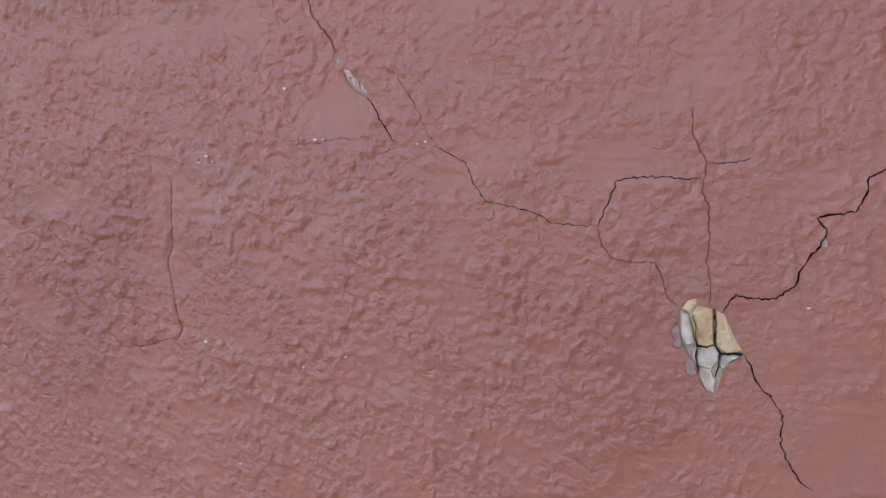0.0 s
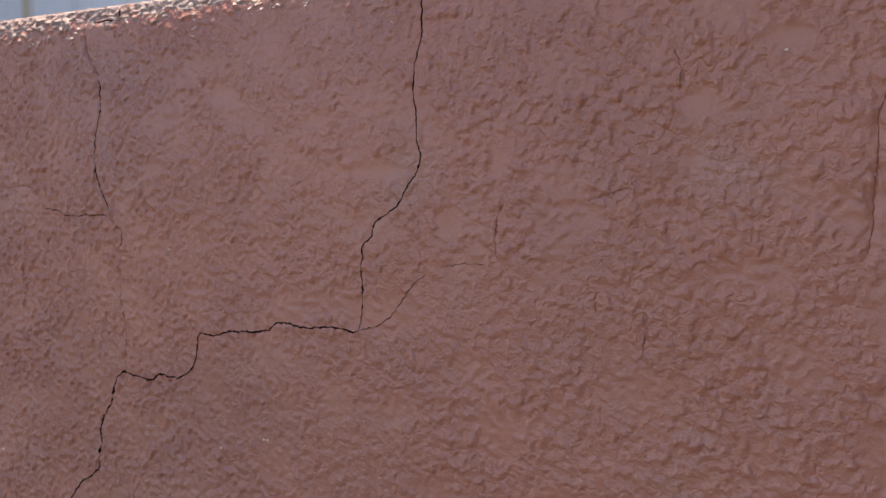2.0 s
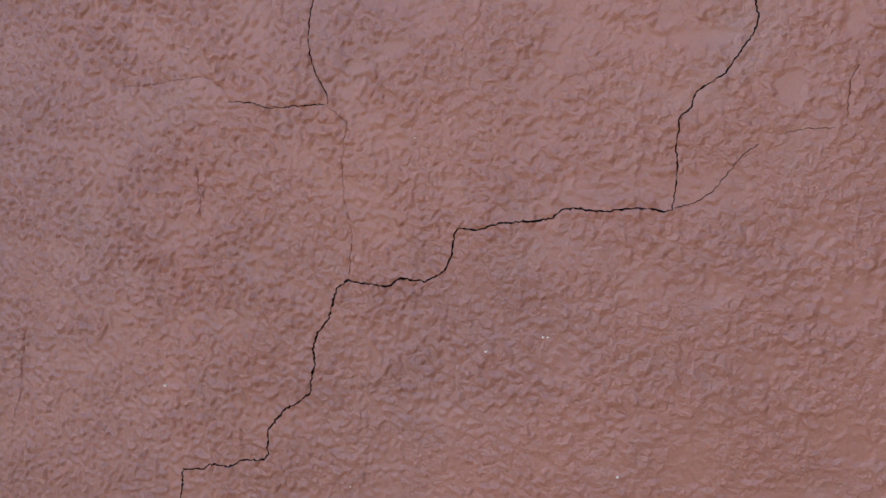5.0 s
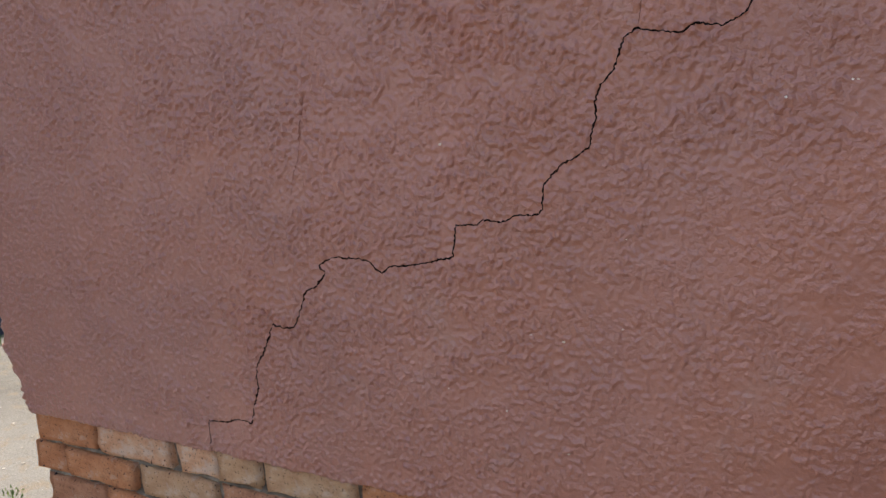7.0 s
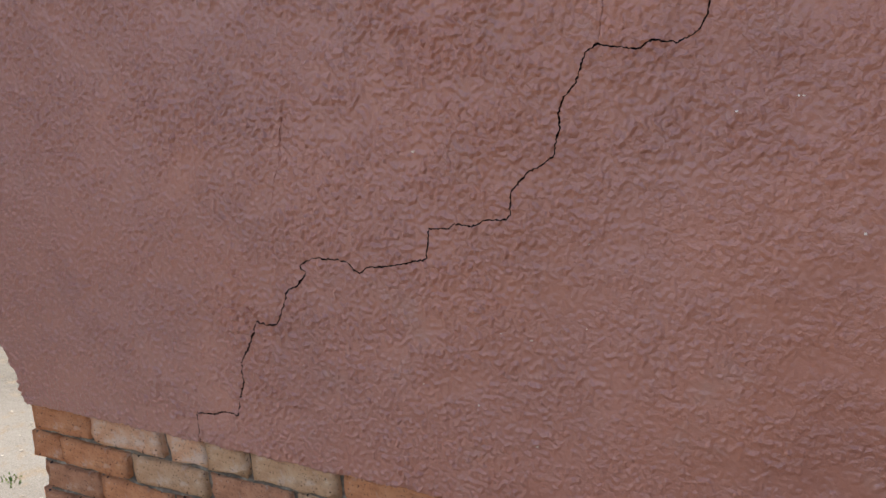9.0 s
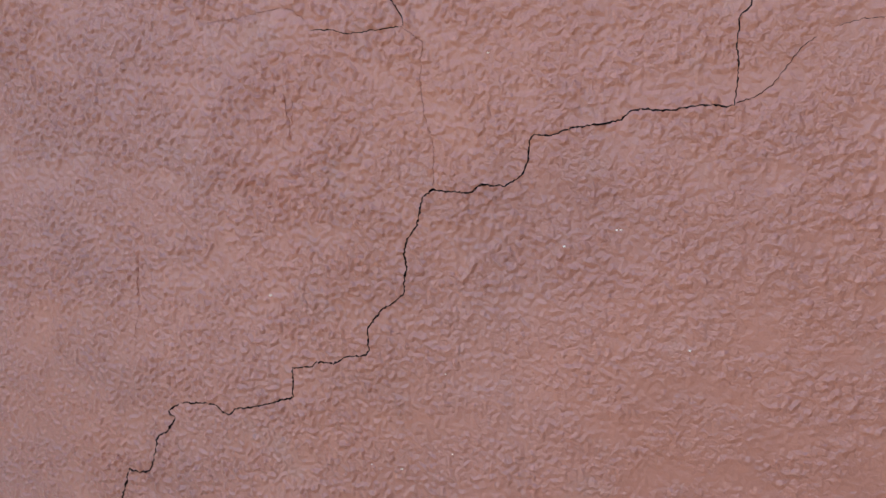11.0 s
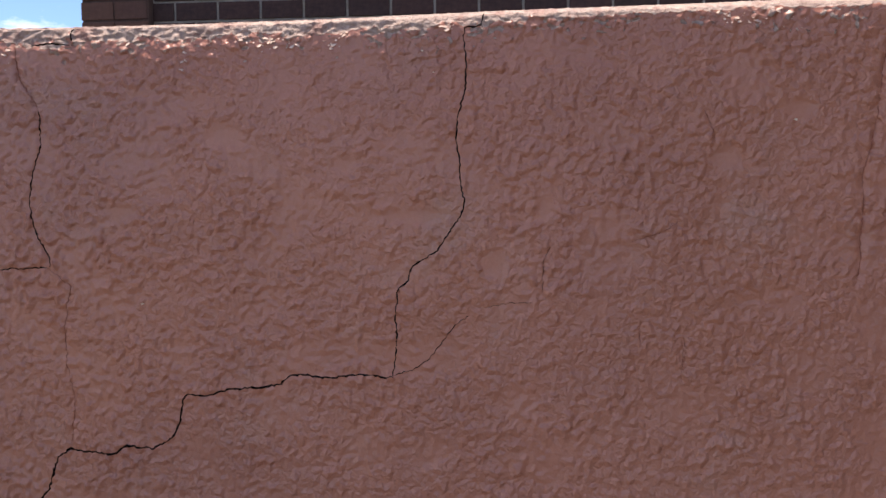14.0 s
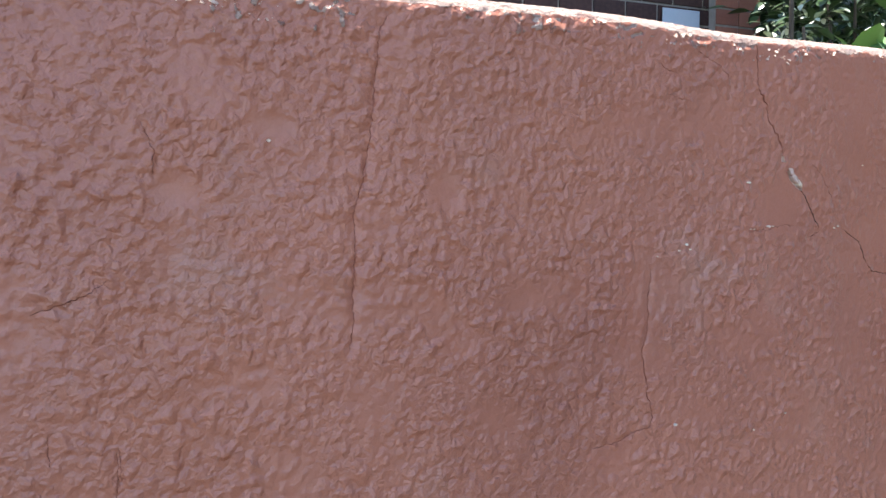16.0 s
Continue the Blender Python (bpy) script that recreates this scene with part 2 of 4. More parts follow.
RED_BRICK = mat_face_brick("red_brown_face_brick", [(0.0, rgb(0.125, 0.056, 0.038)), (0.5, rgb(0.155, 0.072, 0.048)), (1.0, rgb(0.095, 0.043, 0.033))])
# lighter copy of the red brick, painting the right pier's more open light
LIT_RED_BRICK = mat_face_brick("lit_red_face_brick", [(0.0, rgb(0.38, 0.14, 0.09)), (0.5, rgb(0.46, 0.185, 0.12)), (1.0, rgb(0.33, 0.12, 0.08))])
POINTING = mat_plain("pale_pointing", [(0.3, rgb(0.24, 0.21, 0.18)), (0.7, rgb(0.38, 0.34, 0.30))], 20, 0.9, 0.002, 80)
DARK_POINTING = mat_plain("brown_pointing", [(0.3, rgb(0.07, 0.04, 0.032)), (0.7, rgb(0.12, 0.07, 0.055))], 20, 0.9, 0.002, 80)
PALE_WALL = mat_white_wall()
NAVY = mat_plain("navy_plinth_paint", [(0.3, rgb(0.016, 0.022, 0.045)), (0.7, rgb(0.03, 0.04, 0.075))], 8, 0.6, 0.002, 40)
WIRE = mat_plain("galvanised_wire", [(0.3, rgb(0.16, 0.17, 0.19)), (0.7, rgb(0.30, 0.31, 0.33))], 20, 0.5)
SIGN_WHITE = mat_plain("white_enamel_sign", [(0.3, rgb(0.40, 0.45, 0.51)), (0.7, rgb(0.46, 0.51, 0.57))], 6, 0.5, 0, specular=0.5)
LEAF_DARK = mat_leaf("dark_glossy_leaf", rgb(0.018, 0.035, 0.012), rgb(0.06, 0.10, 0.035), 0.28)
LEAF_LIGHT = mat_leaf("fresh_green_leaf", rgb(0.10, 0.20, 0.06), rgb(0.20, 0.32, 0.10), 0.45)
# cream-edged leaves, paled further to stand in for sun on them
LEAF_CREAM_LIT = mat_leaf("cream_edged_lit_leaf", rgb(0.30, 0.35, 0.23), rgb(0.66, 0.66, 0.54), 0.45)
GRASS = mat_leaf("grass_blade", rgb(0.07, 0.14, 0.03), rgb(0.16, 0.22, 0.06), 0.6)
BARK = mat_plain("grey_brown_bark", [(0.3, rgb(0.06, 0.045, 0.035)), (0.7, rgb(0.14, 0.11, 0.09))], 25, 0.95, 0.006, 40, vec=(1, 1, 0.3))
GRIME = mat_plain("grimy_old_paint", [(0.3, rgb(0.30, 0.112, 0.072)), (0.7, rgb(0.38, 0.145, 0.094))], 60, 0.7, 0.001, 200)
STONE = mat_plain("pebble_stone", [(0.3, rgb(0.17, 0.155, 0.135)), (0.7, rgb(0.36, 0.335, 0.30))], 12, 0.9)
ROOF = mat_plain("grey_roof_sheet", [(0.3, rgb(0.10, 0.10, 0.10)), (0.7, rgb(0.17, 0.17, 0.17))], 4, 0.7)

# ---- mesh helpers ----


def mesh_from(name, verts, faces, material, smooth=False):
    me = bpy.data.meshes.new(name)
    me.from_pydata([tuple(v) for v in verts], [], [tuple(f) for f in faces])
    me.materials.append(material)
    if smooth:
        me.polygons.foreach_set("use_smooth", [True] * len(me.polygons))
    me.update()
    return me


def part_mesh(name, me, parent=None, label=""):
    ob = new(name, me)
    if parent is not None:
        ob.parent = parent
    return tagged(ob, label)


def part(name, bm, material, parent=None, label="", smooth=False):
    """One bmesh as one mesh object under a thing or a part."""
    me = bpy.data.meshes.new(name)
    bm.to_mesh(me)
    bm.free()
    me.materials.append(material)
    if smooth:
        me.polygons.foreach_set("use_smooth", [True] * len(me.polygons))
    return part_mesh(name, me, parent, label)


def block(lo, hi, bevel=0.0):
    bm = bmesh.new()
    bmesh.ops.create_cube(bm, size=1)
    for v in bm.verts:
        v.co = Vector([(a + b) / 2 + (b - a) * c for a, b, c in zip(lo, hi, v.co)])
    if bevel:
        bmesh.ops.bevel(bm, geom=bm.edges[:], offset=bevel, segments=1, affect="EDGES", profile=0.5)
    return bm


def empty(name, place=(0, 0, 0)):
    ob = new(name)
    ob.location = place
    return ob


PERM = np.random.RandomState(11).permutation(512)
GRAD = np.stack([np.cos(np.arange(512) * 2.399963), np.sin(np.arange(512) * 2.399963)], -1)


def perlin(x, y, seed=0):
    """Gradient noise in about -1..1 for arrays."""
    x, y = np.asarray(x, float) + 71.3 * seed, np.asarray(y, float) + 37.7 * seed
    xi, yi = np.floor(x).astype(int), np.floor(y).astype(int)
    fx, fy = x - xi, y - yi
    u, v = fx * fx * fx * (fx * (fx * 6 - 15) + 10), fy * fy * fy * (fy * (fy * 6 - 15) + 10)

    def corner(dx, dy):
        g = GRAD[PERM[(PERM[(xi + dx) & 511] + yi + dy) & 511]]
        return g[..., 0] * (fx - dx) + g[..., 1] * (fy - dy)

    a = corner(0, 0) * (1 - u) + corner(1, 0) * u
    b = corner(0, 1) * (1 - u) + corner(1, 1) * u
    return 1.45 * (a * (1 - v) + b * v)


def smooth01(x, lo, hi):
    t = np.clip((x - lo) / (hi - lo), 0, 1)
    return t * t * (3 - 2 * t)


# ---- the cracked garden wall ----
XL, XR, ZB, ZT, THICK = -1.885, 4.6, 0.454, 1.854, 0.23
RISER = [(0.124, 1.856), (0.121, 1.836), (0.100, 1.832), (0.098, 1.816), (0.101, 1.796), (0.101, 1.762), (0.097, 1.742), (0.090, 1.722), (0.087, 1.689), (0.091, 1.661), (0.092, 1.631), (0.097, 1.610), (0.091, 1.590), (0.074, 1.566), (0.061, 1.546), (0.028, 1.526), (0.020, 1.505), (0.008, 1.495), (0.004, 1.457), (0.006, 1.429), (0.002, 1.398), (-0.000, 1.380)]
STEP_HIGH = [(-0.000, 1.380), (-0.013, 1.379), (-0.027, 1.383), (-0.058, 1.382), (-0.093, 1.379), (-0.120, 1.384), (-0.137, 1.382), (-0.149, 1.371), (-0.178, 1.367), (-0.221, 1.364), (-0.250, 1.355), (-0.275, 1.358), (-0.282, 1.349), (-0.287, 1.320), (-0.298, 1.299), (-0.324, 1.284), (-0.360, 1.288), (-0.379, 1.276), (-0.433, 1.282)]
STEP_MID = [(-0.428, 1.282), (-0.437, 1.284), (-0.456, 1.272), (-0.466, 1.242), (-0.471, 1.226), (-0.489, 1.207), (-0.497, 1.183), (-0.495, 1.158), (-0.502, 1.133), (-0.504, 1.118), (-0.525, 1.101), (-0.547, 1.09), (-0.576, 1.056), (-0.578, 1.036), (-0.578, 1.017), (-0.588, 1.009), (-0.625, 1.005), (-0.646, 0.992), (-0.678, 0.995), (-0.688, 0.985), (-0.726, 0.983), (-0.733, 0.928), (-0.783, 0.914), (-0.804, 0.909), (-0.854, 0.901), (-0.87, 0.887), (-0.892, 0.905), (-0.914, 0.91), (-0.97, 0.908)]
STEP_LOW = [(-0.970, 0.908), (-0.998, 0.890), (-0.984, 0.878), (-1.008, 0.849), (-1.030, 0.839), (-1.052, 0.787), (-1.065, 0.763), (-1.086, 0.760), (-1.112, 0.764), (-1.139, 0.707), (-1.164, 0.668), (-1.166, 0.619), (-1.182, 0.580), (-1.190, 0.543), (-1.229, 0.543), (-1.260, 0.531), (-1.304, 0.528), (-1.305, 0.494), (-1.308, 0.454)]
BRANCH = [(0.001, 1.382), (0.028, 1.390), (0.048, 1.403), (0.068, 1.429), (0.082, 1.448), (0.101, 1.460)]
BRANCH_TIP = [(0.126, 1.471), (0.152, 1.477), (0.171, 1.477), (0.184, 1.477)]
BRANCH_UP = [(0.196, 1.485), (0.197, 1.513), (0.200, 1.536), (0.210, 1.552)]
BRANCH_FAR = [(0.310, 1.554), (0.332, 1.561), (0.353, 1.568), (0.373, 1.581)]
FORK = [(-0.496, 1.826), (-0.495, 1.811), (-0.491, 1.780), (-0.465, 1.738), (-0.464, 1.715), (-0.464, 1.688), (-0.475, 1.657), (-0.482, 1.618), (-0.479, 1.595), (-0.472, 1.567), (-0.459, 1.543), (-0.458, 1.529)]
FORK_LEFT = [(-0.460, 1.528), (-0.489, 1.528), (-0.545, 1.526), (-0.575, 1.535), (-0.610, 1.537)]
FORK_FAR = [(-0.616, 1.552), (-0.632, 1.569), (-0.653, 1.574), (-0.689, 1.571), (-0.744, 1.566), (-0.789, 1.566)]
FORK_DOWN = [(-0.459, 1.527), (-0.443, 1.514), (-0.430, 1.502), (-0.436, 1.477), (-0.440, 1.453), (-0.440, 1.399), (-0.432, 1.361), (-0.430, 1.335), (-0.438, 1.288)]
HAIR_MID = [(0.636, 1.831), (0.627, 1.814), (0.624, 1.775), (0.620, 1.725), (0.614, 1.686), (0.605, 1.652), (0.600, 1.638), (0.601, 1.597), (0.598, 1.557), (0.599, 1.535), (0.594, 1.501)]
HAIR_HOOK = [(0.964, 1.567), (0.961, 1.527), (0.961, 1.494), (0.953, 1.470), (0.958, 1.440), (0.962, 1.413), (0.969, 1.389), (0.965, 1.381), (0.943, 1.375), (0.923, 1.367), (0.883, 1.363)]
CHIPPED_TOP = [(1.122, 1.845), (1.127, 1.79), (1.142, 1.77), (1.145, 1.753), (1.163, 1.729), (1.173, 1.709)]
CHIPPED_LOW = [(1.206, 1.663), (1.219, 1.643), (1.237, 1.612)]
CHIPPED_FOOT = [(1.238, 1.610), (1.228, 1.605), (1.216, 1.602)]
BESIDE = [(1.221, 1.698), (1.239, 1.686), (1.254, 1.663), (1.266, 1.642), (1.273, 1.623), (1.282, 1.612), (1.300, 1.601), (1.314, 1.594), (1.321, 1.578), (1.331, 1.560), (1.337, 1.553), (1.364, 1.549), (1.387, 1.543), (1.405, 1.533), (1.431, 1.531), (1.452, 1.531)]
BOX_TOP = [(1.452, 1.531), (1.464, 1.560), (1.470, 1.578), (1.496, 1.582), (1.518, 1.582), (1.536, 1.580), (1.549, 1.582)]
PLUMB = [(1.540, 1.651), (1.540, 1.627), (1.548, 1.608), (1.555, 1.597), (1.554, 1.586), (1.551, 1.570), (1.558, 1.554), (1.560, 1.515), (1.558, 1.498), (1.563, 1.481), (1.564, 1.453)]
TWIG = [(1.557, 1.597), (1.580, 1.597), (1.595, 1.602)]
TO_PATCH = [(1.452, 1.531), (1.457, 1.511), (1.468, 1.498), (1.488, 1.495), (1.510, 1.496), (1.516, 1.482), (1.521, 1.465), (1.533, 1.450)]
FROM_PATCH = [(1.598, 1.405), (1.605, 1.393), (1.611, 1.379), (1.625, 1.363), (1.636, 1.347), (1.636, 1.315), (1.643, 1.301), (1.649, 1.290), (1.657, 1.279), (1.668, 1.273)]
UP_RIGHT = [(1.575, 1.448), (1.581, 1.460), (1.587, 1.468), (1.601, 1.464), (1.624, 1.465), (1.634, 1.474), (1.641, 1.481), (1.645, 1.496), (1.650, 1.505), (1.658, 1.516), (1.664, 1.528), (1.665, 1.535), (1.656, 1.545), (1.669, 1.549), (1.688, 1.552), (1.697, 1.570), (1.698, 1.585), (1.711, 1.593), (1.743, 1.611)]
DASHES = [(1.113, 1.611), (1.147, 1.614), (1.174, 1.619), (1.196, 1.617)]
PATCH = [(1.533, 1.449), (1.540, 1.458), (1.548, 1.460), (1.553, 1.454), (1.568, 1.451), (1.579, 1.443), (1.588, 1.423), (1.598, 1.406), (1.589, 1.399), (1.581, 1.394), (1.576, 1.379), (1.572, 1.361), (1.564, 1.364), (1.555, 1.378), (1.551, 1.395), (1.539, 1.410), (1.534, 1.431)]
CHIP = [(1.661, 1.527), (1.666, 1.525), (1.667, 1.518), (1.661, 1.517)]
CHIP2 = [(1.168, 1.707), (1.174, 1.707), (1.176, 1.699), (1.170, 1.700)]
CHIP3 = [(1.179, 1.689), (1.189, 1.688), (1.197, 1.677), (1.206, 1.667), (1.207, 1.662), (1.197, 1.666), (1.184, 1.677)]
SIDE_TWIG = [(-1.246, 0.758), (-1.195, 0.784), (-1.134, 0.791), (-1.111, 0.766)]
FAINT_A = [(-0.669, 1.458), (-0.667, 1.416), (-0.666, 1.373)]
FAINT_B = [(0.403, 1.72), (0.413, 1.696), (0.411, 1.673)]
FAINT_C = [(0.321, 1.45), (0.321, 1.422)]
FAINT_D = [(0.377, 1.43), (0.379, 1.399)]
TOP_A = [(0.968, 1.809), (0.984, 1.801), (1.001, 1.797)]
TOP_B = [(1.017, 1.832), (1.043, 1.822), (1.065, 1.814), (1.081, 1.798)]
TOP_C = [(0.985, 1.773), (1.01, 1.768)]
TWIG_A = [(1.5, 1.613), (1.508, 1.609), (1.522, 1.612)]
TWIG_B = [(1.594, 1.623), (1.596, 1.63), (1.602, 1.637)]
TWIG_C = [(1.604, 1.644), (1.62, 1.648)]
STAIN_A = [(-1.011, 1.132), (-1.017, 1.092), (-1.036, 1.044), (-1.045, 1.004)]
STAIN_B = [(-1.681, 1.077), (-1.597, 1.082), (-1.487, 1.082)]
STAIN_C = [(0.376, 1.427), (0.376, 1.4), (0.373, 1.376)]
FAINT_E = [(-0.175, 1.611), (-0.173, 1.59)]
STAIN_D = [(-0.999, 1.186), (-1.014, 1.119), (-1.024, 1.061)]
STAIN_E = [(-0.656, 1.436), (-0.661, 1.396)]
FLECKS = [(1.117, 1.611), (1.124, 1.611), (1.147, 1.614), (1.155, 1.614), (1.263, 1.61), (1.271, 1.612), (0.971, 1.582), (1.003, 1.588), (1.02, 1.589), (1.042, 1.233), (1.178, 1.373), (1.112, 1.669), (1.653, 1.455), (1.316, 1.693), (-0.452, 0.835), (-0.601, 0.807), (-0.546, 0.802), (-0.746, 1.115), (-0.752, 0.689), (-0.538, 0.603), (-0.164, 1.212), (-0.448, 0.98), (-0.644, 0.666), (0.045, 1.803), (0.059, 1.775), (0.516, 1.706), (-0.333, 1.479), (-0.158, 1.212), (-0.748, 1.114), (-0.241, 1.19), (-0.067, 1.028), (1.001, 1.378), (1.126, 1.357), (1.013, 1.595)]
NICK = [(-0.418, 1.852), (-0.421, 1.836), (-0.418, 1.820)]
LIFTED = [(-0.475, 1.822), (-0.445, 1.825), (-0.420, 1.822)]
# (path, width in mm, depth in mm, painted over)
CRACKS = [
    (SIDE_TWIG, 1.1, 1.2, True),
    (FAINT_A, 1.0, 1.2, True),
    (FAINT_B, 1.0, 1.2, True),
    (FAINT_C, 1.0, 1.2, True),
    (FAINT_D, 1.0, 1.2, True),
    (TOP_A, 0.9, 1.2, True),
    (TOP_B, 0.9, 1.2, True),
    (TOP_C, 0.9, 1.2, True),
    (TWIG_A, 0.9, 1.2, True),
    (TWIG_B, 0.9, 1.2, True),
    (TWIG_C, 0.9, 1.2, True),
    (STAIN_A, 1.0, 1.2, True),
    (STAIN_B, 0.9, 1.2, True),
    (STAIN_C, 0.9, 1.2, True),
    (FAINT_E, 1.0, 1.2, True),
    (STAIN_D, 1.0, 1.2, True),
    (STAIN_E, 0.9, 1.2, True),
    (NICK, 2.0, 12, False),
    (LIFTED, 2.2, 8, False),
    (RISER, 2.2, 12, False),
    (STEP_HIGH, 2.8, 14, False),
    (STEP_MID, 3.2, 14, False),
    (STEP_LOW, 3.4, 12, False),
    (BRANCH, 1.2, 8, False),
    (BRANCH_TIP, 0.9, 5, False),
    (BRANCH_UP, 1.1, 3.0, True),
    (BRANCH_FAR, 0.9, 1.5, True),
    (FORK[:4], 1.2, 2.0, True),
    (FORK[3:], 1.9, 8, False),
    (FORK_LEFT, 1.7, 8, False),
    (FORK_FAR, 1.2, 1.6, True),
    (FORK_DOWN, 1.2, 1.4, True),
    (HAIR_MID, 1.7, 1.0, True),
    (HAIR_HOOK, 1.3, 2.2, True),
    (CHIPPED_TOP, 2.2, 2.2, True),
    (CHIPPED_LOW, 1.6, 8, False),
    (CHIPPED_FOOT, 1.0, 8, False),
    (BESIDE[:6], 0.9, 1.5, True),
    (BESIDE[5:], 1.1, 8, False),
    (BOX_TOP, 1.5, 8, False),
    (PLUMB, 1.3, 1.6, True),
    (TWIG, 1.2, 8, False),
    (TO_PATCH, 1.2, 1.8, True),
    (FROM_PATCH, 1.7, 8, False),
    (UP_RIGHT, 1.9, 8, False),
    (DASHES, 1.0, 1.5, True),
]

wall = tagged(empty("wall_garden"), "red-brown painted plaster garden wall with stepped cracks on a brick base", "wall", kind="structure")


def groove(u, s, path, half, depth):
    """A soft channel along a path: its depth at each place."""
    out = np.zeros(u.shape)
    xs, zs = [p[0] for p in path], [p[1] for p in path]
    m = (u > min(xs) - 4 * half) & (u < max(xs) + 4 * half) & (s > min(zs) - 4 * half) & (s < max(zs) + 4 * half)
    if not m.any():
        return out
    pu, ps = u[m] + 0.0015 * perlin(u[m] / 0.012, s[m] / 0.012, 51), s[m]
    best = np.full(pu.shape, 9.0)
    for (ax, az), (bx, bz) in zip(path, path[1:]):
        dx, dz = bx - ax, bz - az
        f = np.clip(((pu - ax) * dx + (ps - az) * dz) / (dx * dx + dz * dz), 0, 1)
        best = np.minimum(best, np.hypot(pu - ax - f * dx, ps - az - f * dz))
    out[m] = 0.9 * depth * np.exp(-(best / half) ** 2) * (0.75 + 0.35 * perlin(u[m] / 0.03, s[m] / 0.03, 52))
    return out


# old joints and trowel scars under the paint: (path, half width, depth; a negative depth stands proud)
GROOVES = [
    (HAIR_MID, 0.0058, 0.0044), (HAIR_HOOK, 0.0036, 0.0018), (FORK[:5], 0.0045, 0.0022), (FORK_DOWN, 0.0032, 0.0013), (BRANCH_UP, 0.0026, 0.0010),
    (BRANCH_FAR, 0.0032, 0.0010), (FORK_FAR, 0.0040, 0.0014), (STAIN_B, 0.0040, 0.0010), (STAIN_D, 0.0040, 0.0010), (STAIN_C, 0.0034, 0.0012),
    (SIDE_TWIG, 0.0040, 0.0012), (FAINT_A, 0.0034, 0.0010), (FAINT_B, 0.0030, 0.0014), (FAINT_D, 0.0030, 0.0012),
    ([(0.210, 1.552), (0.262, 1.560), (0.310, 1.556)], 0.0050, -0.0012), ([(0.372, 1.583), (0.430, 1.612), (0.480, 1.622)], 0.0050, -0.0012),
    ([(0.300, 1.665), (0.352, 1.712), (0.385, 1.752)], 0.0055, -0.0022), ([(0.311, 1.652), (0.362, 1.700), (0.395, 1.742)], 0.0048, 0.0012),
    ([(0.760, 1.320), (0.800, 1.415), (0.822, 1.470)], 0.0080, -0.0016), ([(0.785, 1.320), (0.822, 1.415), (0.842, 1.470)], 0.0080, 0.0014),
    ([(0.130, 1.300), (0.176, 1.352), (0.190, 1.392)], 0.0060, -0.0018), ([(0.270, 1.330), (0.300, 1.392), (0.318, 1.440)], 0.0060, -0.0016),
    ([(0.860, 1.270), (0.890, 1.350), (0.905, 1.420)], 0.0060, -0.0014), ([(0.840, 1.290), (0.862, 1.352), (0.874, 1.400)], 0.0045, 0.0012),
]


# spots that the float has pressed smooth: (along, up, half width, half height)
FLATS = [(0.20, 1.60, 0.012, 0.020), (-0.06, 1.66, 0.018, 0.012), (0.52, 1.72, 0.022, 0.014), (0.70, 1.66, 0.020, 0.022), (-0.36, 1.60, 0.022, 0.014),
         (1.170, 1.640, 0.034, 0.036), (0.79, 1.54, 0.026, 0.020), (0.030, 1.592, 0.048, 0.012), (0.135, 1.527, 0.018, 0.022), (1.47, 1.60, 0.05, 0.03),
         (0.43, 1.66, 0.022, 0.016), (-0.22, 1.70, 0.030, 0.018), (1.72, 1.33, 0.07, 0.05)]


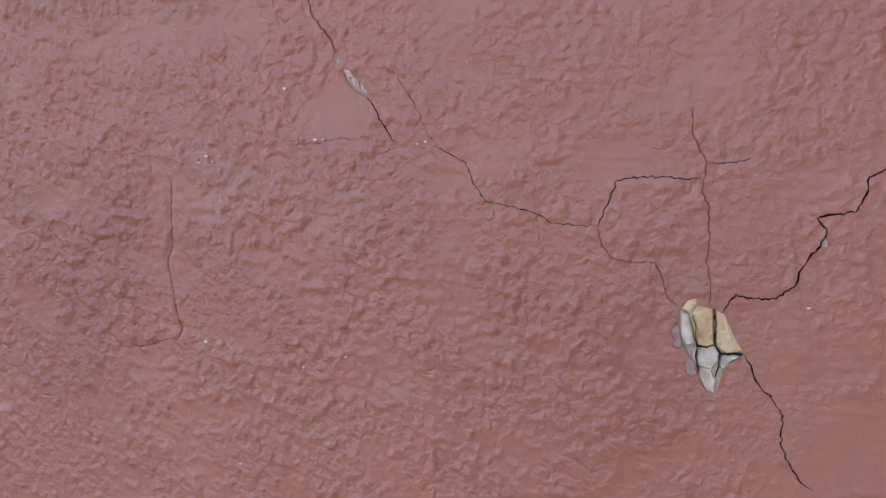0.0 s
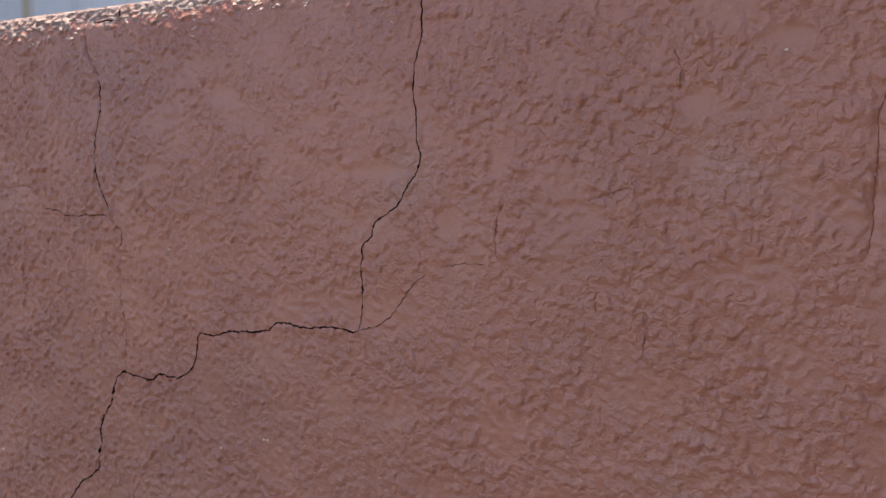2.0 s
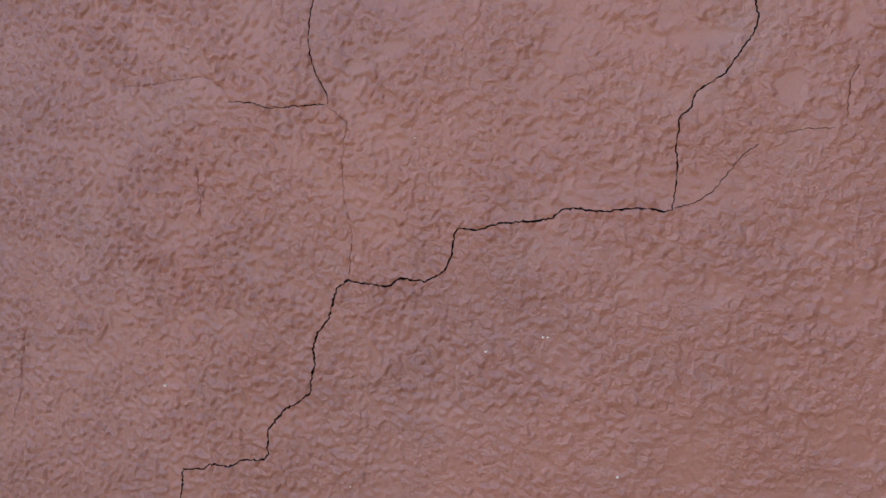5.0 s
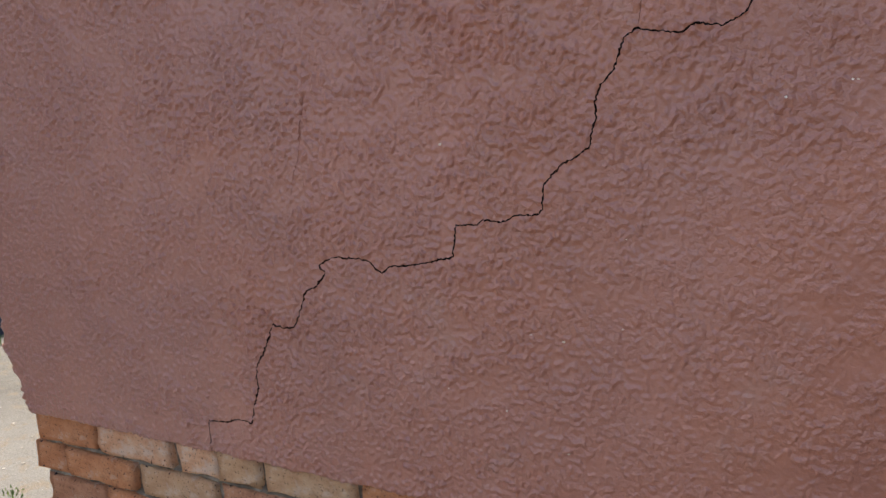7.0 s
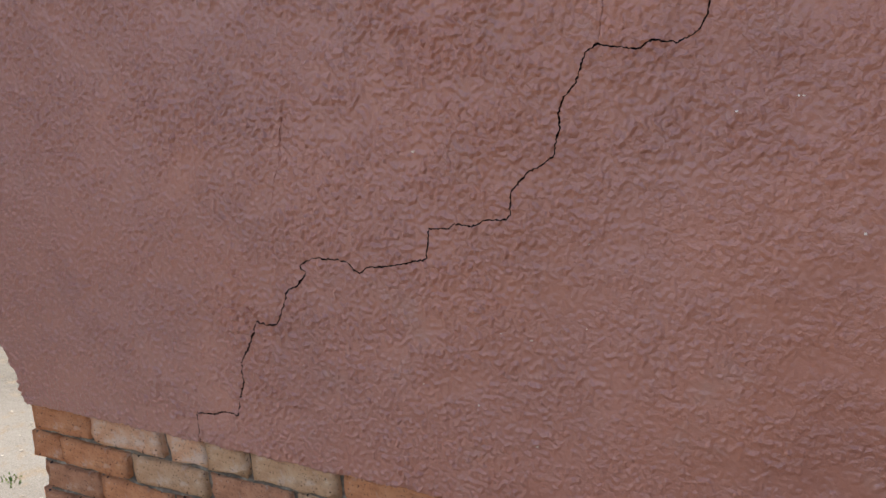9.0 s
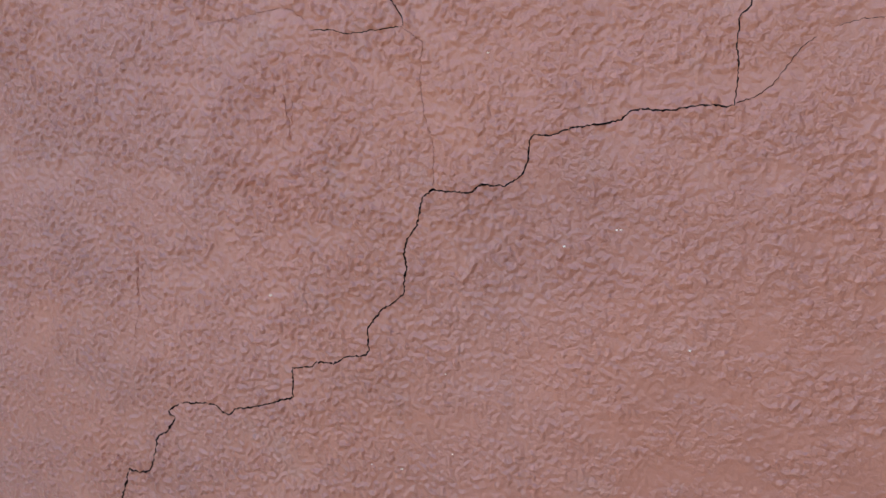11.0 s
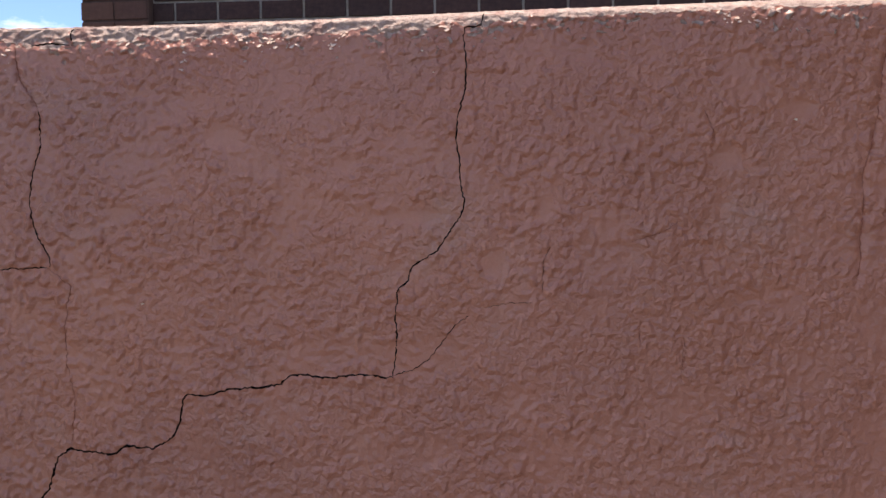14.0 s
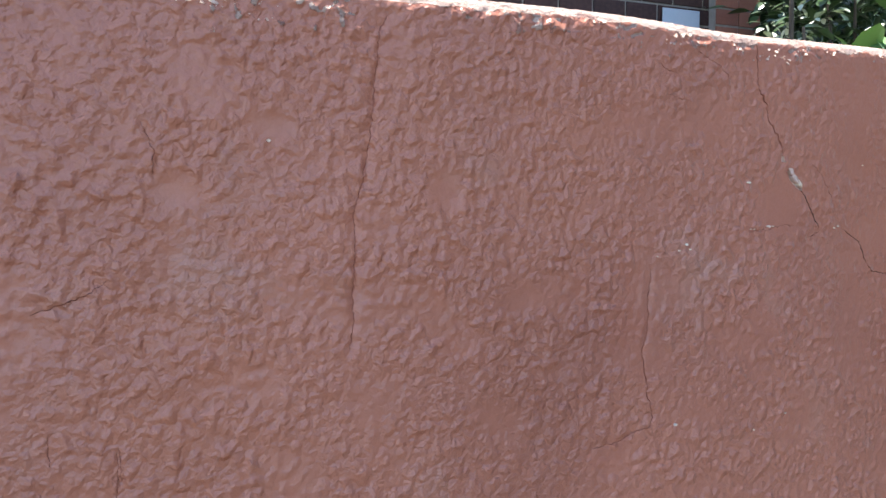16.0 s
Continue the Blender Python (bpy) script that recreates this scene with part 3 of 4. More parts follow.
def relief(u, s):
    """Lumpy hand-thrown plaster under thick paint: how far the surface stands out, and where the paint is gone."""
    w1, w2 = perlin(u / 0.030, s / 0.030, 9), perlin(u / 0.030, s / 0.030, 13)
    w3, w4 = perlin(u / 0.009, s / 0.009, 14), perlin(u / 0.009, s / 0.009, 15)
    uu, sv = u + 0.004 * w1 + 0.0012 * w3, s + 0.004 * w2 + 0.0012 * w4
    lefty = smooth01(-u, -0.05, 0.8)
    righty = smooth01(u + 0.6 * (s - 1.5), 1.05, 1.60)
    calm = smooth01(perlin(u / 0.085, s / 0.065, 4) + 0.45 * perlin(u / 0.033, s / 0.030, 16), -0.55, 0.05)
    daubs = perlin(uu / 0.0150, sv / 0.0175, 31) + 0.6 * perlin(uu / 0.0082, sv / 0.0088, 32)
    rise = daubs - 0.55 * (1 - calm)
    lump = np.tanh(1.5 * np.log1p(np.exp(7 * rise)) / 7)
    bead = smooth01(perlin(uu / 0.0088, sv / 0.0112, 5) + 0.35 * perlin(uu / 0.0060, sv / 0.0070, 17), -0.20, 0.80)
    brush = perlin(u / 0.06, s / 0.006, 18)
    rough = 0.0029 * lump * (1 - 0.55 * lefty) + (0.0017 + 0.0036 * lefty) * bead * (0.7 + 0.3 * calm)
    rough = 1.35 * rough * (0.82 + 0.40 * perlin(u / 0.16, s / 0.13, 35)) * (1 - 0.15 * smooth01(-s, -1.15, -0.85))
    for cu, cs, wu, ws in FLATS:
        rough = rough * (1 - 0.97 * np.exp(-(((u - cu) / wu) ** 2 + ((s - cs) / ws) ** 2) ** 2))
    d = 0.0010 * perlin(u / 0.065, s / 0.050, 1) + 0.003 * perlin(u / 0.30, s / 0.26, 3)
    d = d + rough * (1 - 0.5 * righty) + 0.0004 * brush * righty
    for path, half, depth in GROOVES:
        d = d - groove(u, s, path, half, depth)
    # the piece beyond the forked crack stands a little proud
    fork_u = np.interp(s, [p[1] for p in FORK[::-1]], [p[0] for p in FORK[::-1]])
    d = d + 0.0018 * smooth01(fork_u - u, 0.0, 0.004) * smooth01(s, 1.527, 1.532) * (1 - smooth01(-u, 0.62, 0.80))
    # broken, bare arris along the top: a paint skin two millimetres thick ends in a ragged lip
    band = 0.012 + 0.026 * smooth01(-u, -0.42, 0.35)
    n = perlin(u / 0.034, s / 0.015, 6) + 0.7 * perlin(u / 0.013, s / 0.008, 7) + 0.4 * perlin(u / 0.0055, s / 0.005, 25)
    near = (s - (ZT - band)) / band
    bare = 1.15 * near + 0.36 * n
    cluster = smooth01(perlin(u / 0.045, u * 0, 26) + 0.5 * perlin(u / 0.017, u * 0, 27), -0.10, 0.45)
    fleck = perlin(u / 0.011, s / 0.0060, 8) + 0.5 * perlin(u / 0.0055, s / 0.0045, 12) + 0.55 * cluster - 0.62 - 0.25 * smooth01(u, 0.1, 0.5) - smooth01(-s, -ZT + band * 0.6, -ZT + band + 0.045) * 1.1
    open_skin = np.where(s > ZT - 0.11, np.maximum(bare, 0.45 + 1.2 * fleck), -1.0)
    gone = smooth01(open_skin, 0.42, 0.56) * (s < ZT + 0.004)
    upper = smooth01(s, ZT - 0.018, ZT - 0.004)
    crumb = perlin(u / 0.009, s / 0.007, 28) + 0.6 * perlin(u / 0.0045, s / 0.004, 29)
    d = d * (1 - 0.75 * upper) - 0.0021 * gone * (1 - 0.6 * upper) + 0.0010 * gone * crumb * (1 - 0.9 * upper)
    d = d - 0.24 * band * np.clip(near, 0, 1) * smooth01(-u, -0.5, 0.3)
    wear = np.where(s > ZT - 0.002, 1.0, np.clip(0.60 + 1.8 * (open_skin - 0.40), -0.5, 1.0))
    # high spots near the top have lost their paint too
    high = smooth01(s, ZT - 0.075, ZT - 0.02) * (0.42 + 380 * (rough - 0.0024)) * (1 - 0.6 * smooth01(u, 0.3, 0.8))
    wear = np.maximum(wear, np.minimum(high, 1.0))
    dust = np.exp(-((u - 1.534) / 0.008) ** 2 - ((s - 1.422) / 0.020) ** 2) + np.exp(-((u - 1.548) / 0.008) ** 2 - ((s - 1.392) / 0.014) ** 2)
    return d, np.maximum(wear, 0.75 * np.clip(dust, 0, 1) - 0.05)


def bend(over, r):
    """Along the face, then round an edge of radius r: (forward, back, turn)."""
    q = r * math.pi / 2
    a = np.clip(over + q / 2, 0, q) / r
    fwd = np.where(over < -q / 2, over, -q / 2 + r * np.sin(a))
    back = np.where(over < q / 2, r * (1 - np.cos(a)), r + over - q / 2)
    return fwd, back, a


def surface(u, s):
    """Places on the plaster for u along the wall and s up its face and over its top."""
    u, s = np.asarray(u, float), np.asarray(s, float)
    d, wear = relief(u, s)
    fx, bx, ax = bend(XL - u, 0.012)
    fz, bz, az = bend(s - ZT, 0.014)
    sag = 0.004 * perlin(u / 0.06, u * 0, 20) + 0.002 * perlin(u / 0.018, u * 0, 21)
    under = np.clip(ZB - s, 0, None)
    z = np.where(s < ZB, ZB, ZT + fz)
    z = z + sag * np.exp(-np.clip(s - ZB, 0, None) / 0.025) + (0.003 * perlin(u / 0.6, u * 0, 22) + 0.003 * np.exp(-((u - 0.85) / 0.13) ** 2) - 0.006 * smooth01(u, 0.93, 1.12)) * smooth01(s, 1.2, ZT)
    x = XL - fx
    gone = smooth01(-s, -0.60, -0.47) * 0.038 + (0.021 * perlin(s / 0.042, s * 0, 23) + 0.004 * perlin(s / 0.011, s * 0, 24)) * smooth01(-s, -0.80, -0.6)
    x = x + gone * np.exp(-np.clip(u - XL, 0, None) / 0.06)
    nx, nz = -np.sin(ax), np.sin(az) * np.cos(ax)
    ny = -np.cos(ax) * np.cos(az)
    y = bx + bz + under
    return np.stack([x + nx * d, y + ny * d, z + nz * d], -1), wear


def crack_course(path, width, seed):
    """Ragged left and right rims of a crack along its turning points, in metres."""
    rnd = random.Random(seed)
    pts = [Vector(p) for p in path]
    run = [pts[0]]
    for a, b in zip(pts, pts[1:]):
        n = max(1, int((b - a).length / 0.0032))
        side = Vector((-(b - a).y, (b - a).x)).normalized()
        for i in range(1, n + 1):
            j = rnd.uniform(-0.0011, 0.0011) if i < n else 0.0
            run.append(a.lerp(b, i / n) + side * j)
    rims = []
    for i, p in enumerate(run):
        t = (run[min(i + 1, len(run) - 1)] - run[max(i - 1, 0)]).normalized()
        side = Vector((-t.y, t.x))
        end = min(1.0, 0.35 + min(i, len(run) - 1 - i) * 0.25)
        h, g = (0.00046 * width * end * rnd.uniform(0.25, 1.5) for _ in range(2))
        rims.append((p + side * h, p, p - side * g))
    return rims


def build_plaster():
    from mathutils.geometry import delaunay_2d_cdt
    step = 0.0025
    us = np.concatenate([np.arange(XL - THICK, XL - 0.02, 0.012), np.arange(XL - 0.016, 1.80, step), np.arange(1.80, XR, 0.02)])
    ss = np.concatenate([[ZB - 0.03, ZB - 0.015, ZB - 0.0005], np.arange(ZB + step, ZT - 0.07, step), np.arange(ZT - 0.07, ZT + 0.02, 0.0014), np.arange(ZT + 0.024, ZT + THICK, 0.01)])
    nu, ns = len(us), len(ss)
    grid = np.stack(np.meshgrid(us, ss, indexing="ij"), -1).reshape(-1, 2)
    quads, loops, hole_faces = [], [], []
    for k, (path, width, depth, paint) in enumerate(CRACKS):
        rims = crack_course(path, width, k + 1)
        loops.append((rims, depth, paint))
        for (a, _, b), (c, _, d) in zip(rims, rims[1:]):
            quads.append([a, b, d, c])
    for poly in (PATCH, CHIP, CHIP2, CHIP3):
        turn = sum(a[0] * b[1] - a[1] * b[0] for a, b in zip(poly, poly[1:] + poly[:1]))
        quads.append([Vector(p) for p in (poly if turn > 0 else poly[::-1])])
    band = np.zeros((nu - 1, ns - 1), bool)
    for q in quads:
        x0, x1 = min(p[0] for p in q), max(p[0] for p in q)
        y0, y1 = min(p[1] for p in q), max(p[1] for p in q)
        i0, i1 = np.searchsorted(us, x0) - 2, np.searchsorted(us, x1) + 1
        j0, j1 = np.searchsorted(ss, y0) - 2, np.searchsorted(ss, y1) + 1
        band[max(i0, 0):i1, max(j0, 0):j1] = True
    inverse, vin, edges, fin = {}, [], [], []

    def corner(i, j):
        if (i, j) not in inverse:
            inverse[(i, j)] = len(vin)
            vin.append(Vector((us[i], ss[j])))
        return inverse[(i, j)]

    pad = np.pad(band, 1)
    for i, j in zip(*np.nonzero(band)):
        a, b, c, d = corner(i, j), corner(i + 1, j), corner(i + 1, j + 1), corner(i, j + 1)
        for (p, q), (di, dj) in (((a, b), (0, -1)), ((b, c), (1, 0)), ((c, d), (0, 1)), ((d, a), (-1, 0))):
            if not pad[i + 1 + di, j + 1 + dj]:
                edges.append((p, q))
    owner = {n: i * ns + j for (i, j), n in inverse.items()}
    for q in quads:
        base = len(vin)
        vin.extend(q)
        fin.append(list(range(base, base + len(q))))
    vo, _, fo, ov, _, of = delaunay_2d_cdt(vin, edges, fin, 0, 1e-6)
    extra, index = [], []
    for p, orig in zip(vo, ov):
        g = [owner[o] for o in orig if o in owner]
        if g:
            index.append(g[0])
        else:
            index.append(len(grid) + len(extra))
            extra.append((p[0], p[1]))
    allp = np.concatenate([grid, np.array(extra)])
    tris = []
    for f, orig in zip(fo, of):
        if orig:
            continue
        cx, cy = sum(vo[i][0] for i in f) / 3, sum(vo[i][1] for i in f) / 3
        ci, cj = np.searchsorted(us, cx) - 1, np.searchsorted(ss, cy) - 1
        if 0 <= ci < nu - 1 and 0 <= cj < ns - 1 and band[ci, cj]:
            tris.append([index[i] for i in f])
    ii, jj = np.nonzero(~band)
    quad = np.stack([ii * ns + jj, (ii + 1) * ns + jj, (ii + 1) * ns + jj + 1, ii * ns + jj + 1], -1)
    tris = np.array(tris)
    places, wear = surface(allp[:, 0], allp[:, 1])
    me = bpy.data.meshes.new("plaster_coat")
    me.vertices.add(len(places))
    me.vertices.foreach_set("co", places.astype(np.float32).ravel())
    me.loops.add(quad.size + tris.size)
    me.loops.foreach_set("vertex_index", np.concatenate([quad.ravel(), tris.ravel()]).astype(np.int32))
    me.polygons.add(len(quad) + len(tris))
    starts = np.concatenate([np.arange(len(quad)) * 4, quad.size + np.arange(len(tris)) * 3])
    me.polygons.foreach_set("loop_start", starts.astype(np.int32))
    me.polygons.foreach_set("use_smooth", np.ones(len(starts), bool))
    me.update(calc_edges=True)
    me.attributes.new("wear", "FLOAT", "POINT").data.foreach_set("value", wear.astype(np.float32))
    u, s = allp[:, 0], allp[:, 1]
    lumps = (0.35 + 0.65 * smooth01(perlin(u / 0.085, s / 0.065, 4), -0.55, 0.05)) * (1 - 0.4 * smooth01(u + 0.6 * (s - 1.5), 1.05, 1.60))
    for cu, cs, wu, ws in FLATS:
        lumps = lumps * (1 - 0.9 * np.exp(-(((u - cu) / wu) ** 2 + ((s - cs) / ws) ** 2) ** 2))
    me.attributes.new("lumps", "FLOAT", "POINT").data.foreach_set("value", lumps.astype(np.float32))
    me.materials.append(PLASTER)
    me.validate()
    part_mesh("plaster_coat", me, wall, "lumpy red-brown painted plaster, bare and chipped along the top edge")

    # the grooves, each crack a part
    for rims, depth, paint in loops:
        lft, _ = surface([r[0][0] for r in rims], [r[0][1] for r in rims])
        mid, _ = surface([r[1][0] for r in rims], [r[1][1] for r in rims])
        rgt, _ = surface([r[2][0] for r in rims], [r[2][1] for r in rims])
        n = len(rims)
        mid[:, 1] += 0.001 * depth
        verts = np.concatenate([lft, mid, rgt])
        faces = []
        for i in range(n - 1):
            faces.append((i, n + i, n + i + 1, i + 1))
            faces.append((n + i, 2 * n + i, 2 * n + i + 1, n + i + 1))
        part_mesh("crack", mesh_from("crack", verts, faces, GRIME if paint else CRACK_DIRT_SHADE), wall,
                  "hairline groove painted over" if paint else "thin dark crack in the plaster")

    # places where the plaster has fallen out
    for poly, depth, name, label in ((PATCH, 0.009, "hollow", "hole where plaster has broken away"), (CHIP, 0.003, "chip", "pale chip in the paint"),
                                     (CHIP2, 0.003, "chip", "pale chip in the paint"), (CHIP3, 0.005, "chip", "pale chip in the paint")):
        rim, _ = surface([p[0] for p in poly], [p[1] for p in poly])
        low = rim.copy()
        low[:, 1] = low[:, 1].mean() + depth
        n = len(poly)
        faces = [(i, (i + 1) % n, n + (i + 1) % n, n + i) for i in range(n)] + [tuple(range(n, 2 * n))]
        part_mesh(name, mesh_from(name, np.concatenate([rim, low]), faces, PALE if depth > 0.0055 else RAW), wall, label)


build_plaster()


def chunk(name, outline, front, back, material, label, seed):
    """A broken lump with a pillowed, uneven face; outline in the wall's plane."""
    rnd = random.Random(seed)
    n = len(outline)
    front = front - 0.0022
    cx, cz = sum(p[0] for p in outline) / n, sum(p[1] for p in outline) / n
    verts, faces = [], []
    for scale, y in ((1.10, back), (1.10, front + 0.0035), (0.98, front + 0.0008), (0.5, front)):
        for px, pz in outline:
            verts.append((cx + (px - cx) * scale + rnd.uniform(-1, 1) * 0.0006, y + rnd.uniform(-1, 1) * 0.0008, cz + (pz - cz) * scale + rnd.uniform(-1, 1) * 0.0006))
    for ring in range(3):
        for i in range(n):
            a, b = ring * n + i, ring * n + (i + 1) % n
            faces.append((a, b, b + n, a + n))
    faces.append(tuple(range(3 * n, 4 * n)))
    part_mesh(name, mesh_from(name, verts, faces, material), wall, label)


chunk("brick_chunk", [(1.537, 1.449), (1.542, 1.457), (1.549, 1.459), (1.552, 1.454), (1.545, 1.445)], -0.001, 0.014, OCHRE, "broken ochre brick chunk", 1)
chunk("brick_chunk", [(1.546, 1.443), (1.554, 1.453), (1.566, 1.451), (1.567, 1.425), (1.568, 1.414), (1.562, 1.411), (1.553, 1.412), (1.550, 1.428)], 0.001, 0.014, OCHRE, "broken ochre brick chunk", 2)
chunk("brick_chunk", [(1.569, 1.450), (1.578, 1.443), (1.587, 1.423), (1.595, 1.408), (1.580, 1.406), (1.571, 1.413), (1.570, 1.428)], 0.0, 0.014, OCHRE, "broken ochre brick chunk", 3)
chunk("mortar_chunk", [(1.554, 1.410), (1.561, 1.410), (1.569, 1.412), (1.574, 1.405), (1.573, 1.396), (1.567, 1.389), (1.556, 1.391), (1.553, 1.399)], 0.003, 0.014, PALE, "pale mortar chunk", 4)
chunk("mortar_chunk", [(1.556, 1.388), (1.566, 1.387), (1.571, 1.376), (1.571, 1.364), (1.564, 1.366), (1.557, 1.378)], 0.004, 0.014, PALE, "pale mortar chunk", 5)
chunk("mortar_chunk", [(1.536, 1.443), (1.543, 1.441), (1.548, 1.425), (1.550, 1.413), (1.543, 1.410), (1.537, 1.420)], 0.004, 0.014, PALE, "pale mortar chunk", 6)
chunk("mortar_chunk", [(1.577, 1.403), (1.590, 1.404), (1.594, 1.403), (1.584, 1.396), (1.578, 1.388), (1.575, 1.392)], 0.003, 0.014, PALE, "pale mortar chunk", 7)



def seam(path, width, out, seed):
    """A thin dark crack between the broken pieces, cut a little into their faces."""
    rims = crack_course(path, width, seed)
    n = len(rims)
    verts = [(r[0][0], out, r[0][1]) for r in rims] + [(r[1][0], out + 0.004, r[1][1]) for r in rims] + [(r[2][0], out, r[2][1]) for r in rims]
    verts += [(x, out + 0.006, z) for x, _, z in verts[:n]] + [(x, out + 0.006, z) for x, _, z in verts[2 * n:]]
    faces = []
    for i in range(n - 1):
        faces += [(i, n + i, n + i + 1, i + 1), (n + i, 2 * n + i, 2 * n + i + 1, n + i + 1), (i, i + 1, 3 * n + i + 1, 3 * n + i), (2 * n + i, 2 * n + i + 1, 4 * n + i + 1, 4 * n + i)]
    # the gap's shade is put into its near-black colour
    part_mesh("crack", mesh_from("crack", verts, faces, CRACK_DIRT_SHADE), wall, "thin dark crack between broken pieces")


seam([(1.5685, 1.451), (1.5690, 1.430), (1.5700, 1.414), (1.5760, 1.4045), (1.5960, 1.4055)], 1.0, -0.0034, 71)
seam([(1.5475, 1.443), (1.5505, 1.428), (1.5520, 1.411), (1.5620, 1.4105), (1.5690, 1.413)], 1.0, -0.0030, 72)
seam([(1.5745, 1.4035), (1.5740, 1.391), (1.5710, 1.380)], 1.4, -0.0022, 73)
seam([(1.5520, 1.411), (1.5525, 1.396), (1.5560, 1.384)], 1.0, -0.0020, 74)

for k, flake in enumerate(([(1.181, 1.688), (1.188, 1.687), (1.191, 1.681), (1.186, 1.679)], [(1.192, 1.681), (1.197, 1.676), (1.198, 1.669), (1.193, 1.671), (1.188, 1.677)],
                           [(1.199, 1.673), (1.205, 1.667), (1.206, 1.663), (1.200, 1.666)])):
    chunk("mortar_chunk", flake, 0.001, 0.008, PALE if k == 2 else RAW, "pale chip of render in a crack", 20 + k)

# pale colour also stands in for sun caught on tiny grains
for k, (fx, fz) in enumerate(FLECKS):
    rnd = random.Random(200 + k)
    at, _ = surface([fx], [fz])
    r = rnd.uniform(0.0010, 0.0024)
    ring = [(fx + r * rnd.uniform(0.6, 1.5) * math.cos(a), at[0][1] - 0.0020, fz + 0.7 * r * rnd.uniform(0.6, 1.3) * math.sin(a)) for a in np.arange(6) * math.pi / 3]
    low = [(x, at[0][1] + 0.002, z) for x, _, z in ring]
    part_mesh("pale_fleck", mesh_from("pale_fleck", low + ring, [(i, (i + 1) % 6, 6 + (i + 1) % 6, 6 + i) for i in range(6)] + [tuple(range(6, 12))], PALE), wall, "tiny pale fleck")



def flake_mesh(seed):
    """A curled scrap whose lower edge stands away from the wall, so its face looks up."""
    rnd = random.Random(seed)
    w = rnd.choice((0.0011, 0.0016, 0.0022, 0.0034))
    h, n = w * rnd.uniform(0.35, 0.8), 9
    verts = [(0, -0.0010, 0)]
    for i in range(n):
        a, r = i * 2 * math.pi / n, rnd.uniform(0.35, 1.25)
        x, z = w * math.cos(a) * r, h * math.sin(a) * r
        verts.append((x, -0.0006 + 0.7 * z - rnd.uniform(0, 0.0006), z))
    verts += [(x, 0.005, z) for x, _, z in verts[1:]]
    faces = [(0, i + 1, (i + 1) % n + 1) for i in range(n)] + [(i + 1, i + 1 + n, (i + 1) % n + 1 + n, (i + 1) % n + 1) for i in range(n)]
    return mesh_from("paint_flake", verts, faces, RAW)


FLAKES = [flake_mesh(300 + k) for k in range(16)]
rnd = random.Random(77)
patch = []
while len(patch) < 42:
    patch.append((rnd.uniform(-0.75, 1.75), 0.002 + 0.034 * rnd.random() ** 2, rnd.randint(2, 13)))
for cu, drop, many in patch:
    reach = 0.012 + 0.026 * float(smooth01(np.array(-cu), -0.42, 0.35))
    if cu > 0.7:
        drop, many = 0.5 * drop, many // 2 + 1
    for _ in range(many):
        fu, fs = cu + rnd.gauss(0, 0.0065), ZT - 0.75 * reach - abs(drop + rnd.gauss(0, 0.0035))
        at, _ = surface([fu], [fs])
        ob = part_mesh("paint_flake", FLAKES[rnd.randrange(16)], wall)
        ob.matrix_basis = Matrix.Translation(Vector(at[0])) @ Matrix.Rotation(rnd.uniform(-0.7, 0.7), 4, "Y")

# brick core behind the plaster, its joints raked back
part("core", block((XL + 0.05, 0.032, -0.3), (XR, THICK - 0.002, ZT - 0.014)), MORTAR, wall, "grey mortar between the base bricks")



def build_mortar():
    """Uneven mortar between the base bricks, raked deep in places and smeared flush in others."""
    xs, zs = np.arange(XL + 0.042, 1.9, 0.006), np.arange(-0.05, ZB + 0.004, 0.006)
    gx, gz = np.meshgrid(xs, zs, indexing="ij")
    bed = np.exp(-((np.mod(ZB - 0.004 - gz - 0.078 + 0.0425, 0.085) - 0.0425) / 0.0085) ** 2)
    gy = 0.0400 - bed * (0.0215 + 0.006 * perlin(gx / 0.11, gz / 0.05, 34)) + 0.0060 * perlin(gx / 0.07, gz / 0.03, 31) + 0.0035 * perlin(gx / 0.013, gz / 0.012, 32)
    gx = gx + 0.010 * perlin(gz / 0.03, gz * 0, 33) * np.exp(-(gx - XL - 0.042) / 0.03)
    n = len(zs)
    i, j = np.meshgrid(np.arange(len(xs) - 1), np.arange(n - 1), indexing="ij")
    f = np.stack([i * n + j, (i + 1) * n + j, (i + 1) * n + j + 1, i * n + j + 1], -1).reshape(-1, 4)
    part_mesh("mortar", mesh_from("mortar", np.stack([gx, gy, gz], -1).reshape(-1, 3), f.tolist(), MORTAR, True), wall, "rough grey mortar joints")


build_mortar()

# ---- setting ----
g = bmesh.new()
bmesh.ops.create_grid(g, x_segments=1, y_segments=1, size=1)
for v in g.verts:
    v.co = Vector((v.co.x * 400, v.co.y * 400, 0))
ground = part("ground", g, GROUND, None)
tagged(ground, "pale sandy bare earth in bright sun", "ground", kind="structure")


# ---- brick house behind ----
HY, HX0, HX1, HZ = 2.5, -1.635, 3.65, 3.5
house = tagged(empty("brick_house", (0, HY, 0)), "dark brick house with pale pointing and red-brown corner piers", "house")


def house_part(name, lo, hi, material, label=""):
    bm = block([lo[0], lo[1] - HY, lo[2]], [hi[0], hi[1] - HY, hi[2]])
    return part(name, bm, material, house, label)


